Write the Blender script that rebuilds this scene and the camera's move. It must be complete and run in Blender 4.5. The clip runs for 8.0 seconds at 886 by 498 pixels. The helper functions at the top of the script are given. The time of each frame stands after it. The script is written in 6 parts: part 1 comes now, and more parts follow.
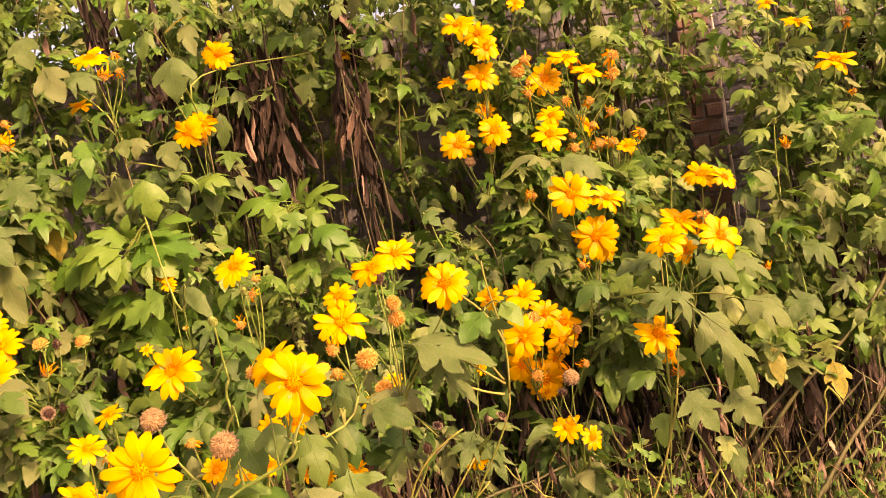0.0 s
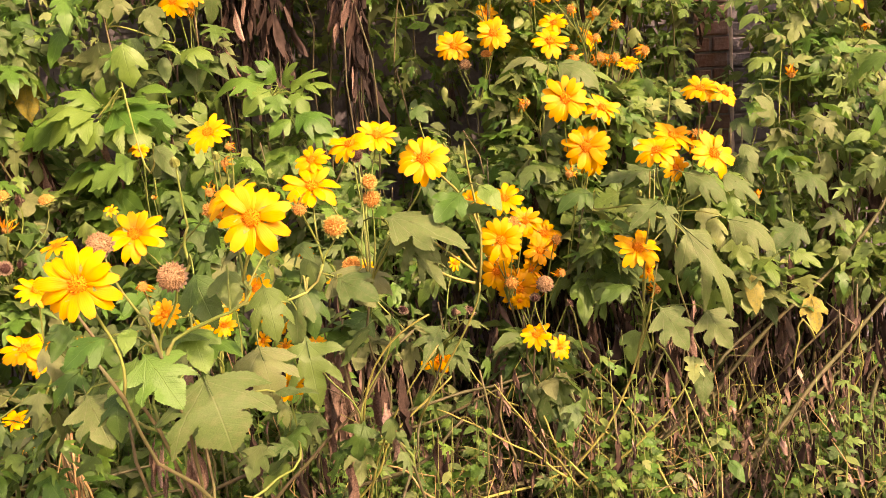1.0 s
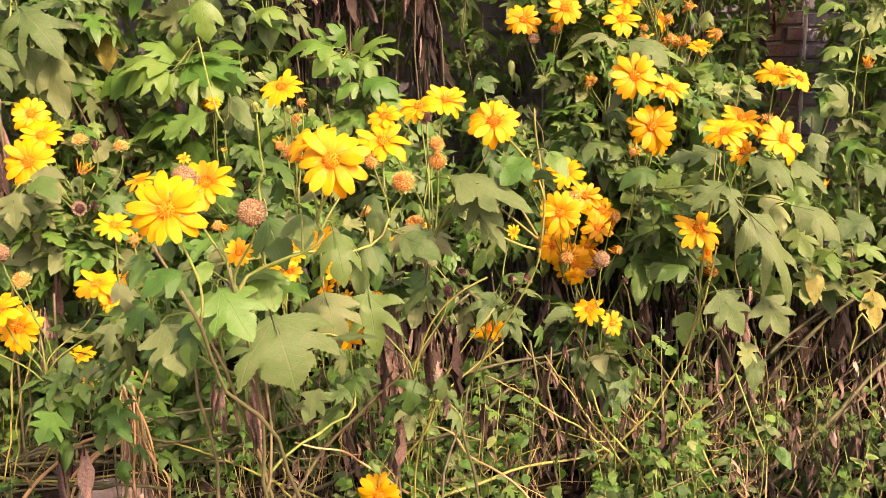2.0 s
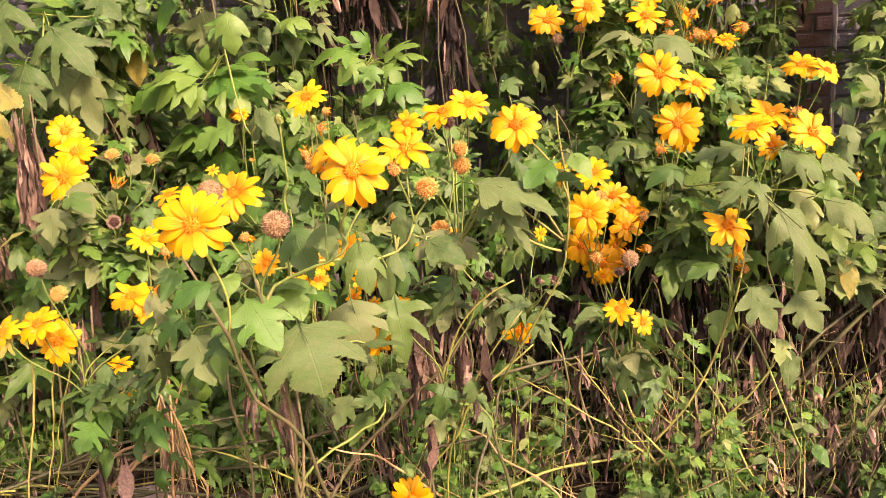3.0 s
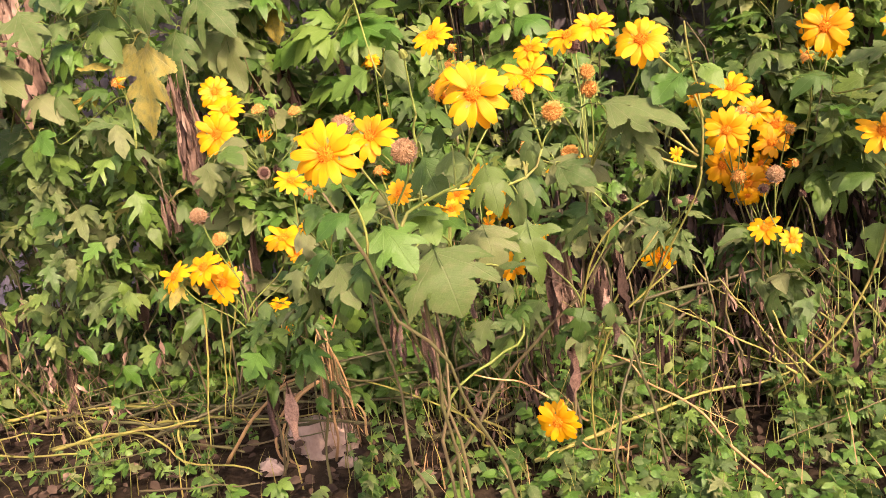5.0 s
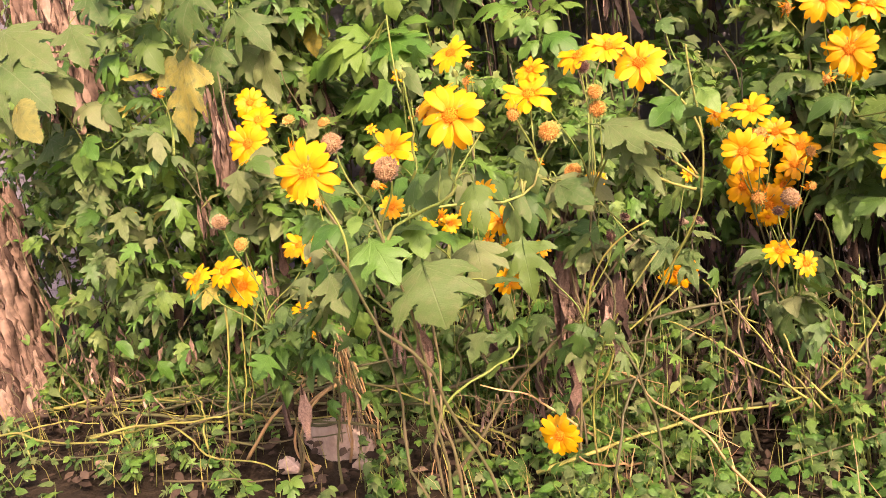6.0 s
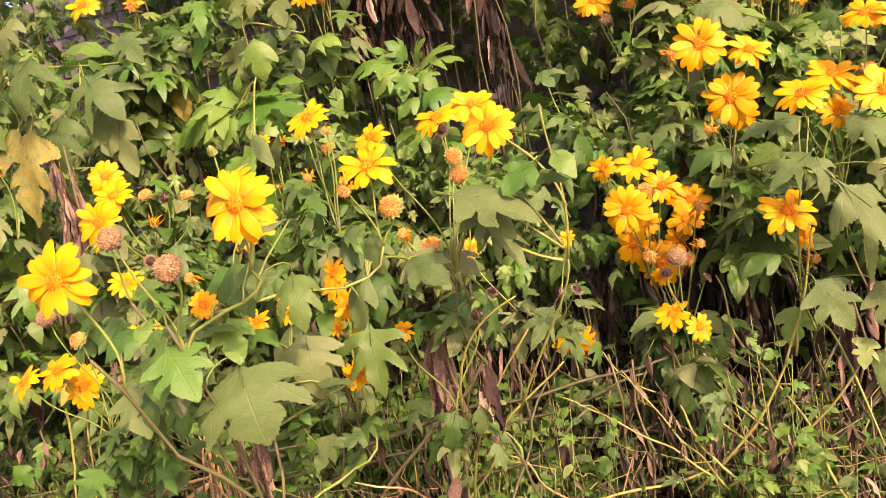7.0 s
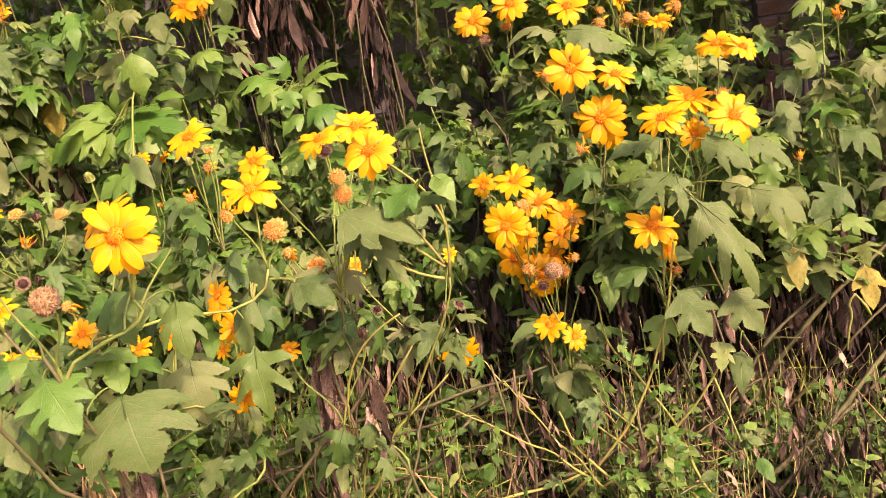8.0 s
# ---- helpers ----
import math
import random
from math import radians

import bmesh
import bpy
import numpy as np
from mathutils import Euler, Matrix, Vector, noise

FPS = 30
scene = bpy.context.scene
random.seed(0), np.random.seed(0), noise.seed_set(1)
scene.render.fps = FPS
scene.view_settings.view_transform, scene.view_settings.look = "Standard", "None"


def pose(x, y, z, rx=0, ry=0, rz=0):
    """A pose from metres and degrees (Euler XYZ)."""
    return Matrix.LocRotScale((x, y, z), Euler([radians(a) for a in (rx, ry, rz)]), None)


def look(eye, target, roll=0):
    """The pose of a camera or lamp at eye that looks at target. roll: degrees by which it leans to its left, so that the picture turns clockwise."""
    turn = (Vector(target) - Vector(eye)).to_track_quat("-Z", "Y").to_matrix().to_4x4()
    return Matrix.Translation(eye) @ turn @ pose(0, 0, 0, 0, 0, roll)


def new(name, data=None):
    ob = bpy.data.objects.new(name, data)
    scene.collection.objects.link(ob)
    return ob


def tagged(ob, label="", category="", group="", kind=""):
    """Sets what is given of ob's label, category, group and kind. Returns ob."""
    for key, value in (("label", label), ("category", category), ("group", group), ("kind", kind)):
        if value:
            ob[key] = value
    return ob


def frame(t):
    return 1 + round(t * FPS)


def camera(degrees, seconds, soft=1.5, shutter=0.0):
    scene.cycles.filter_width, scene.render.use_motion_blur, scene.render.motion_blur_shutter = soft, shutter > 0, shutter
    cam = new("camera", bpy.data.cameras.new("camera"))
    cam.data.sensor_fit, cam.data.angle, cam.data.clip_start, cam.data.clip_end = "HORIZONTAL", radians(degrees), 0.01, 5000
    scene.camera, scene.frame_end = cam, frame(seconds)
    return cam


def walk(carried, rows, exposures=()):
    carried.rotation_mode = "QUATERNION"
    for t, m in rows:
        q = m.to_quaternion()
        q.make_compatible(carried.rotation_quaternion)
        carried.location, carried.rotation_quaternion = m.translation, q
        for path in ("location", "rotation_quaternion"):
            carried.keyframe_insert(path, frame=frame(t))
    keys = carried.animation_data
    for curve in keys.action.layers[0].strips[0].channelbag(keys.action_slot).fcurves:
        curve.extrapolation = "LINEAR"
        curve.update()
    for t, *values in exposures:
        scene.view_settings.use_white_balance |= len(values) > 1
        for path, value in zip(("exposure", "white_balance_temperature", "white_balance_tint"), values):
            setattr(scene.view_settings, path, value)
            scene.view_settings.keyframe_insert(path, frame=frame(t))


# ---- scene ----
from mathutils.geometry import delaunay_2d_cdt

cam = camera(57.4, 8.0, soft=0.7)
PATH = [
    (0, (0.099, -0.051, 1.505), (0.032, 1.941, 1.341), -9.6),
    (0.5, (0.129, -0.003, 1.46), (0.131, 1.984, 1.233), -7.5),
    (1, (0.102, 0.011, 1.34), (0.051, 1.987, 1.032), -4.0),
    (1.5, (0.057, -0.012, 1.289), (-0.077, 1.954, 0.948), -1.1),
    (3, (0.08, -0.033, 1.304), (-0.166, 1.923, 0.965), -2.6),
    (3.5, (0.095, -0.018, 1.301), (-0.205, 1.926, 0.945), -5.5),
    (4, (0.091, -0.001, 1.299), (-0.306, 1.926, 0.944), -8.1),
    (4.5, (0.075, -0.007, 1.281), (-0.465, 1.878, 0.886), -9.3),
    (4.7, (0.081, -0.032, 1.257), (-0.489, 1.837, 0.83), -8.9),
    (5.8, (0.268, -0.126, 1.257), (-0.441, 1.697, 0.84), -6.5),
    (6, (0.291, -0.08, 1.264), (-0.46, 1.732, 0.871), -7.0),
    (6.5, (0.396, 0.128, 1.283), (-0.371, 1.949, 0.977), -8.7),
    (7, (0.445, 0.22, 1.278), (-0.184, 2.095, 0.979), -9.2),
    (7.5, (0.477, 0.191, 1.275), (0.005, 2.106, 0.944), -9.1),
    (8, (0.477, 0.177, 1.317), (0.11, 2.115, 0.989), -8.9),
]
EXPOSURE = 1.58
walk(cam, [(t, look(eye, target, roll)) for t, eye, target, roll in PATH], [(0, EXPOSURE - 0.1, 11200, 37), (1.0, EXPOSURE, 8700, 34), (1.6, EXPOSURE, 7600, 34), (3.6, EXPOSURE + 0.04, 7300, 34), (4.5, EXPOSURE - 0.1, 7200, 33), (6, EXPOSURE + 0.03, 7250, 32), (7, EXPOSURE - 0.05, 7600, 35), (7.5, EXPOSURE - 0.1, 7500, 36), (8, EXPOSURE - 0.05, 7500, 36)])

# ---- light: low warm sun from behind the viewer's right shoulder ----
SUN_AZIMUTH, SUN_HEIGHT = 48.0, 40.0  # degrees from -y towards +x; degrees over the horizon
to_sun = Vector((math.sin(radians(SUN_AZIMUTH)) * math.cos(radians(SUN_HEIGHT)),
                 -math.cos(radians(SUN_AZIMUTH)) * math.cos(radians(SUN_HEIGHT)), math.sin(radians(SUN_HEIGHT))))
world = bpy.data.worlds.new("sky")
scene.world = world
world.use_nodes = True
sky = world.node_tree.nodes.new("ShaderNodeTexSky")
sky.sky_type, sky.sun_disc = "NISHITA", False
sky.sun_elevation = radians(SUN_HEIGHT)
sky.sun_rotation = math.atan2(to_sun.x, to_sun.y)
sky.air_density, sky.dust_density, sky.ozone_density = 0.8, 6.0, 0.4
background = world.node_tree.nodes["Background"]
background.inputs["Strength"].default_value = 0.15
world.node_tree.links.new(sky.outputs["Color"], background.inputs["Color"])
sun_data = bpy.data.lights.new("sun", "SUN")
sun_data.energy, sun_data.angle, sun_data.color = 2.42, radians(0.5), (1.0, 0.82, 0.58)
sun = new("sun", sun_data)
sun.matrix_world = look(to_sun * 30, (0, 0, 0))

# ---- materials ----


class Nodes:
    """A small wrapper round a material's node tree."""

    def __init__(self, name):
        self.mat = bpy.data.materials.new(name)
        self.mat.use_nodes = True
        self.tree = self.mat.node_tree
        self.bsdf = self.tree.nodes["Principled BSDF"]
        self.out = self.tree.nodes["Material Output"]

    def add(self, kind, **settings):
        node = self.tree.nodes.new(kind)
        for key, value in settings.items():
            if key in node.inputs:
                node.inputs[key].default_value = value
        return node

    def link(self, a, b):
        self.tree.links.new(a, b)

    def math(self, operation, a, b=None, clamp=False):
        node = self.tree.nodes.new("ShaderNodeMath")
        node.operation, node.use_clamp = operation, clamp
        for slot, value in zip(node.inputs, (a, b)):
            if value is None:
                continue
            if isinstance(value, (int, float)):
                slot.default_value = value
            else:
                self.link(value, slot)
        return node.outputs[0]

    def ramp(self, factor, stops):
        node = self.tree.nodes.new("ShaderNodeValToRGB")
        cells = node.color_ramp.elements
        while len(cells) < len(stops):
            cells.new(0.5)
        for cell, (at, colour) in zip(cells, stops):
            cell.position, cell.color = at, (*colour, 1)
        self.link(factor, node.inputs[0])
        return node.outputs[0]

    def mix(self, factor, a, b, blend="MIX"):
        node = self.tree.nodes.new("ShaderNodeMix")
        node.data_type, node.blend_type = "RGBA", blend
        for slot, value in ((node.inputs[0], factor), (node.inputs[6], a), (node.inputs[7], b)):
            if isinstance(value, (int, float)):
                slot.default_value = value
            elif isinstance(value, tuple):
                slot.default_value = (*value, 1)
            else:
                self.link(value, slot)
        return node.outputs[2]

    def chance(self):
        """A number from 0 to 1 that differs from piece to piece."""
        info = self.tree.nodes.new("ShaderNodeObjectInfo")
        island = self.tree.nodes.new("ShaderNodeNewGeometry")
        return self.math("FRACT", self.math("ADD", info.outputs["Random"], island.outputs["Random Per Island"]))

    def noise(self, scale, detail=3.0, coords="Object"):
        where = self.tree.nodes.new("ShaderNodeTexCoord")
        node = self.add("ShaderNodeTexNoise", Scale=scale, Detail=detail)
        self.link(where.outputs[coords], node.inputs["Vector"])
        return node.outputs["Fac"]

    def bump(self, height, strength=0.3, distance=0.002):
        node = self.add("ShaderNodeBump", Strength=strength, Distance=distance)
        self.link(height, node.inputs["Height"])
        self.link(node.outputs[0], self.bsdf.inputs["Normal"])

    def finish(self, colour, rough, gloss=0.3, thin=0.0, thin_colour=None):
        """colour and roughness; thin: the share of light that shines through a leaf or petal."""
        if isinstance(colour, tuple):
            self.bsdf.inputs["Base Color"].default_value = (*colour, 1)
        else:
            self.link(colour, self.bsdf.inputs["Base Color"])
        if isinstance(rough, float):
            self.bsdf.inputs["Roughness"].default_value = rough
        else:
            self.link(rough, self.bsdf.inputs["Roughness"])
        self.bsdf.inputs["Specular IOR Level"].default_value = gloss
        if thin:
            glow = self.tree.nodes.new("ShaderNodeBsdfTranslucent")
            self.link(thin_colour if thin_colour is not None else colour, glow.inputs["Color"])
            both = self.tree.nodes.new("ShaderNodeMixShader")
            both.inputs[0].default_value = thin
            self.link(self.bsdf.outputs[0], both.inputs[1])
            self.link(glow.outputs[0], both.inputs[2])
            self.link(both.outputs[0], self.out.inputs["Surface"])
        return self.mat


def leaf_material(name, stops, vein, rough, gloss, blotch, thin=0.34):
    """A leaf with a pale midrib and side veins, mottled, its hue different from leaf to leaf."""
    n = Nodes(name)
    tone = n.ramp(n.chance(), stops)
    mottle = n.noise(9.0, 4.0)
    tone = n.mix(n.math("MULTIPLY", n.math("SUBTRACT", mottle, 0.45, True), blotch[0], True), tone, blotch[1])
    fine = n.noise(70.0, 2.0)
    tone = n.mix(0.35, tone, n.ramp(fine, [(0.3, (0.55, 0.55, 0.55)), (0.7, (1.25, 1.25, 1.25))]), "MULTIPLY")
    uv = n.tree.nodes.new("ShaderNodeUVMap")
    uv.uv_map = "blade"
    xy = n.tree.nodes.new("ShaderNodeSeparateXYZ")
    n.link(uv.outputs[0], xy.inputs[0])
    side = n.math("ABSOLUTE", n.math("SUBTRACT", xy.outputs[0], 0.5))
    rise = n.math("SUBTRACT", xy.outputs[1], 0.13)
    rib = n.math("SUBTRACT", 1.0, n.math("DIVIDE", side, 0.012), True)
    for across, along in ((0.83, 0.56), (0.42, 0.91)):
        away = n.math("ABSOLUTE", n.math("SUBTRACT", n.math("MULTIPLY", side, across), n.math("MULTIPLY", rise, along)))
        rib = n.math("MAXIMUM", rib, n.math("SUBTRACT", 1.0, n.math("DIVIDE", away, 0.009), True))
    slant = n.math("SUBTRACT", xy.outputs[1], n.math("MULTIPLY", side, 0.85))
    wave = n.math("PINGPONG", n.math("MULTIPLY", slant, 9.0), 0.5)
    twig = n.math("MULTIPLY", n.math("SUBTRACT", 1.0, n.math("DIVIDE", wave, 0.09), True), 0.3)
    veins = n.math("MAXIMUM", rib, twig)
    tone = n.mix(n.math("MULTIPLY", veins, 0.3), tone, vein)
    n.bump(n.math("SUBTRACT", n.math("ADD", n.math("MULTIPLY", fine, 0.5), n.math("MULTIPLY", mottle, 1.5)), veins), 0.4, 0.0025)
    return n.finish(tone, rough, gloss, thin)


LEAF = {
    "D": leaf_material("dusty_leaf", [(0.0, (0.046, 0.098, 0.023)), (0.45, (0.072, 0.126, 0.033)), (0.8, (0.102, 0.148, 0.045)), (1.0, (0.145, 0.172, 0.07))],
                       (0.19, 0.22, 0.12), 0.6, 0.28, (1.3, (0.155, 0.153, 0.078)), 0.28),
    "G": leaf_material("fresh_leaf", [(0.0, (0.052, 0.148, 0.02)), (0.5, (0.08, 0.19, 0.028)), (1.0, (0.13, 0.225, 0.04))],
                       (0.18, 0.30, 0.08), 0.45, 0.4, (0.5, (0.055, 0.12, 0.02)), 0.36),
    "K": leaf_material("deep_green_leaf", [(0.0, (0.032, 0.09, 0.013)), (0.5, (0.051, 0.116, 0.019)), (1.0, (0.084, 0.146, 0.028))],
                       (0.11, 0.18, 0.07), 0.5, 0.38, (0.7, (0.088, 0.108, 0.048)), 0.3),
    # naturally pale leaves, and sunlight put into the right-hand hedge's colour
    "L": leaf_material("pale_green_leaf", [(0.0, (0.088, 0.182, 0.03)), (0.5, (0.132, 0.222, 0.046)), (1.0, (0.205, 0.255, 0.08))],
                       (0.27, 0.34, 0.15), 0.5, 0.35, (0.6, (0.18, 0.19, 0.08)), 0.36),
    "Y": leaf_material("yellowing_leaf", [(0.0, (0.31, 0.28, 0.07)), (0.5, (0.25, 0.25, 0.075)), (1.0, (0.37, 0.30, 0.05))],
                       (0.42, 0.37, 0.17), 0.6, 0.25, (3.6, (0.15, 0.175, 0.065)), 0.42),
}


def dead_material(name, stops, rough=0.85):
    n = Nodes(name)
    tone = n.ramp(n.chance(), stops)
    grain = n.noise(28.0, 5.0)
    tone = n.mix(0.7, tone, n.ramp(grain, [(0.3, (0.35, 0.33, 0.32)), (0.7, (1.3, 1.25, 1.2))]), "MULTIPLY")
    n.bump(grain, 0.6, 0.004)
    return n.finish(tone, rough, 0.15, 0.08)


DEAD = dead_material("withered_leaf", [(0.0, (0.026, 0.017, 0.013)), (0.5, (0.065, 0.042, 0.033)), (0.8, (0.16, 0.105, 0.085)), (1.0, (0.36, 0.25, 0.205))])
# darker copy of the withered leaf, with shade put into its colour
DEAD_SHADED = dead_material("shaded_withered_leaf", [(0.0, (0.020, 0.015, 0.013)), (0.62, (0.038, 0.027, 0.023)), (0.84, (0.085, 0.06, 0.052)), (1.0, (0.27, 0.19, 0.165))])
DEAD_PALE = dead_material("pale_withered_leaf", [(0.0, (0.10, 0.066, 0.053)), (0.4, (0.185, 0.126, 0.097)), (1.0, (0.32, 0.232, 0.182))])
LITTER = dead_material("leaf_litter", [(0.0, (0.03, 0.021, 0.015)), (0.85, (0.075, 0.053, 0.038)), (1.0, (0.2, 0.145, 0.105))])


def stem_material(name, low, high, patch):
    n = Nodes(name)
    tone = n.ramp(n.chance(), [(0.0, low), (1.0, high)])
    spots = n.noise(18.0, 4.0)
    tone = n.mix(n.math("MULTIPLY", n.math("SUBTRACT", spots, 0.5, True), 3.0, True), tone, patch)
    n.bump(n.noise(90.0, 3.0), 0.4, 0.002)
    return n.finish(tone, 0.6, 0.3)


STEM = stem_material("green_stem", (0.095, 0.15, 0.028), (0.18, 0.22, 0.05), (0.15, 0.11, 0.05))
WOODY = stem_material("woody_stem", (0.06, 0.05, 0.028), (0.125, 0.10, 0.05), (0.09, 0.11, 0.035))
DRY = stem_material("dry_stalk", (0.25, 0.15, 0.07), (0.42, 0.29, 0.13), (0.20, 0.11, 0.065))
BARK = stem_material("olive_bark", (0.055, 0.055, 0.024), (0.10, 0.10, 0.04), (0.11, 0.075, 0.045))
OLIVE = stem_material("yellow_green_stalk", (0.14, 0.16, 0.035), (0.27, 0.25, 0.065), (0.19, 0.12, 0.05))


def petal_material(name, deep, pale, thin):
    """A ray petal: deeper towards the middle of the flower, finely grooved along its length."""
    n = Nodes(name)
    info = n.tree.nodes.new("ShaderNodeObjectInfo")
    uv = n.tree.nodes.new("ShaderNodeUVMap")
    uv.uv_map = "blade"
    xy = n.tree.nodes.new("ShaderNodeSeparateXYZ")
    n.link(uv.outputs[0], xy.inputs[0])
    tone = n.ramp(xy.outputs[1], [(0.0, deep), (0.5, pale), (0.85, pale), (1.0, tuple((a + b) / 2 for a, b in zip(deep, pale)))])
    tone = n.mix(0.5, tone, n.ramp(info.outputs["Random"], [(0.0, (0.88, 0.78, 0.6)), (1.0, (1.08, 1.1, 1.0))]), "MULTIPLY")
    groove = n.math("PINGPONG", n.math("MULTIPLY", xy.outputs[0], 7.0), 0.5)
    tone = n.mix(n.math("MULTIPLY", n.math("SUBTRACT", 0.5, groove, True), 0.10, True), tone, deep)
    n.bump(groove, 0.26, 0.0014)
    return n.finish(tone, 0.5, 0.25, thin)


PETAL = petal_material("yellow_petal", (0.59, 0.225, 0.003), (0.66, 0.348, 0.004), 0.34)
FADED = petal_material("faded_orange_petal", (0.52, 0.15, 0.010), (0.76, 0.30, 0.014), 0.3)


def floret_material(name, low, high):
    n = Nodes(name)
    tone = n.mix(0.5, n.ramp(n.noise(140.0, 2.0), [(0.35, low), (0.65, high)]), n.ramp(n.chance(), [(0.0, low), (1.0, high)]))
    n.bump(n.noise(260.0, 2.0), 0.5, 0.001)
    return n.finish(tone, 0.75, 0.15)


DISC = floret_material("orange_disc", (0.38, 0.09, 0.004), (0.64, 0.22, 0.01))
SEED = floret_material("brown_seed_head", (0.12, 0.066, 0.038), (0.44, 0.29, 0.155))
SPENT = floret_material("spent_orange_disc", (0.36, 0.16, 0.04), (0.70, 0.40, 0.12))
PURPLE = floret_material("dark_dried_disc", (0.025, 0.012, 0.010), (0.075, 0.036, 0.03))
BRACT = floret_material("green_bract", (0.12, 0.17, 0.04), (0.24, 0.27, 0.08))
HUSK = floret_material("dry_bract", (0.10, 0.07, 0.048), (0.21, 0.15, 0.105))


def soil_material():
    n = Nodes("dry_soil")
    big, small = n.noise(1.3, 5.0), n.noise(26.0, 6.0)
    # base tone darkened to hold the deep shade under the hedge
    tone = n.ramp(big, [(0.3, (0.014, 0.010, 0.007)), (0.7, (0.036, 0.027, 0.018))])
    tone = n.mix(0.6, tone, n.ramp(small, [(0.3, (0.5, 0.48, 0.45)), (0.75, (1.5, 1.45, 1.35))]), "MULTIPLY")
    where = n.tree.nodes.new("ShaderNodeTexCoord")
    xyz = n.tree.nodes.new("ShaderNodeSeparateXYZ")
    n.link(where.outputs["Object"], xyz.inputs[0])
    # unseen path of pale dusty earth along the hedge, added to bounce light
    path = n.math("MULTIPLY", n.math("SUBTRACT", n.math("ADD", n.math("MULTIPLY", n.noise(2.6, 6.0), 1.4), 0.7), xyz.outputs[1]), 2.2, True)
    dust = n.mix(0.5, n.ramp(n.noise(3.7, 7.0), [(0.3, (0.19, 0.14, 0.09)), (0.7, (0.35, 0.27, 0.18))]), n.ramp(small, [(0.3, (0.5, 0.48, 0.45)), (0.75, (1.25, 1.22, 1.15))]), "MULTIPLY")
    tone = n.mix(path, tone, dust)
    n.bump(small, 0.9, 0.02)
    return n.finish(tone, 0.95, 0.1)


def brick_material(name, stops, dust):
    n = Nodes(name)
    tone = n.ramp(n.chance(), stops)
    grime = n.noise(7.0, 5.0)
    tone = n.mix(n.math("MULTIPLY", n.math("SUBTRACT", grime, 0.42, True), 3.0, True), tone, dust)
    grit = n.noise(60.0, 4.0)
    tone = n.mix(0.4, tone, n.ramp(grit, [(0.3, (0.6, 0.6, 0.6)), (0.7, (1.25, 1.25, 1.25))]), "MULTIPLY")
    n.bump(grit, 0.7, 0.006)
    return n.finish(tone, 0.9, 0.15)


SOIL = soil_material()
BRICK = brick_material("weathered_brick", [(0.0, (0.15, 0.08, 0.066)), (0.5, (0.20, 0.115, 0.098)), (1.0, (0.15, 0.105, 0.098))], (0.21, 0.175, 0.17))
BLOCK = brick_material("grey_brick", [(0.0, (0.145, 0.135, 0.155)), (0.5, (0.18, 0.168, 0.19)), (1.0, (0.16, 0.145, 0.17))], (0.20, 0.19, 0.215))
MORTAR = brick_material("mortar", [(0.0, (0.17, 0.16, 0.175)), (1.0, (0.205, 0.195, 0.205))], (0.15, 0.14, 0.15))
STONE = brick_material("pale_stone", [(0.0, (0.40, 0.31, 0.26)), (1.0, (0.47, 0.37, 0.31))], (0.2, 0.14, 0.105))
LIME = brick_material("pale_lime_mortar", [(0.0, (0.55, 0.46, 0.42)), (1.0, (0.62, 0.54, 0.50))], (0.42, 0.34, 0.31))
PLASTIC = Nodes("teal_plastic").finish((0.05, 0.38, 0.30), 0.35, 0.5)

# ---- mesh helpers ----
rng = random.Random(7)


def uniform(a, b):
    return rng.uniform(a, b)


def mesh_of(name, bm, material, smooth=True):
    data = bpy.data.meshes.new(name)
    for face in bm.faces:
        face.smooth = smooth
    bm.to_mesh(data)
    bm.free()
    data.materials.append(material)
    return data


def part(name, data, parent, m, label=""):
    """One mesh object under a thing or under a part, at the pose m within its parent."""
    ob = new(name, data)
    ob.parent = parent
    ob.matrix_basis = m
    return tagged(ob, label) if label else ob


def thing(name, base, label, category, group="", kind=""):
    """An Empty at the thing's base, for its parts."""
    ob = new(name)
    ob.empty_display_size = 0.05
    ob.location = base
    return tagged(ob, label, category, group, kind)


def curve(a, b, c, d, steps):
    """Points of a cubic Bezier curve."""
    points = []
    for i in range(steps + 1):
        u = i / steps
        points.append(a * (1 - u) ** 3 + b * (3 * u * (1 - u) ** 2) + c * (3 * u * u * (1 - u)) + d * u ** 3)
    return points


def tube(bm, points, thick, thin, sides=6, knobs=0.0):
    """A tapered round stem through the points, with slight knots."""
    rings = []
    side = Vector((0.3, 1, 0.2))
    last = len(points) - 1
    for i, p in enumerate(points):
        way = (points[min(i + 1, last)] - points[max(i - 1, 0)]).normalized()
        across = (side - way * side.dot(way)).normalized()
        up = way.cross(across)
        side = across
        r = thick + (thin - thick) * i / last
        if knobs and i % 3 == 1:
            r *= 1 + knobs
        rings.append([bm.verts.new(p + (across * math.cos(a) + up * math.sin(a)) * r)
                      for a in (2 * math.pi * k / sides for k in range(sides))])
    for low, high in zip(rings, rings[1:]):
        for k in range(sides):
            bm.faces.new((low[k], low[(k + 1) % sides], high[(k + 1) % sides], high[k]))
    bm.faces.new(list(reversed(rings[0])))
    bm.faces.new(rings[-1])


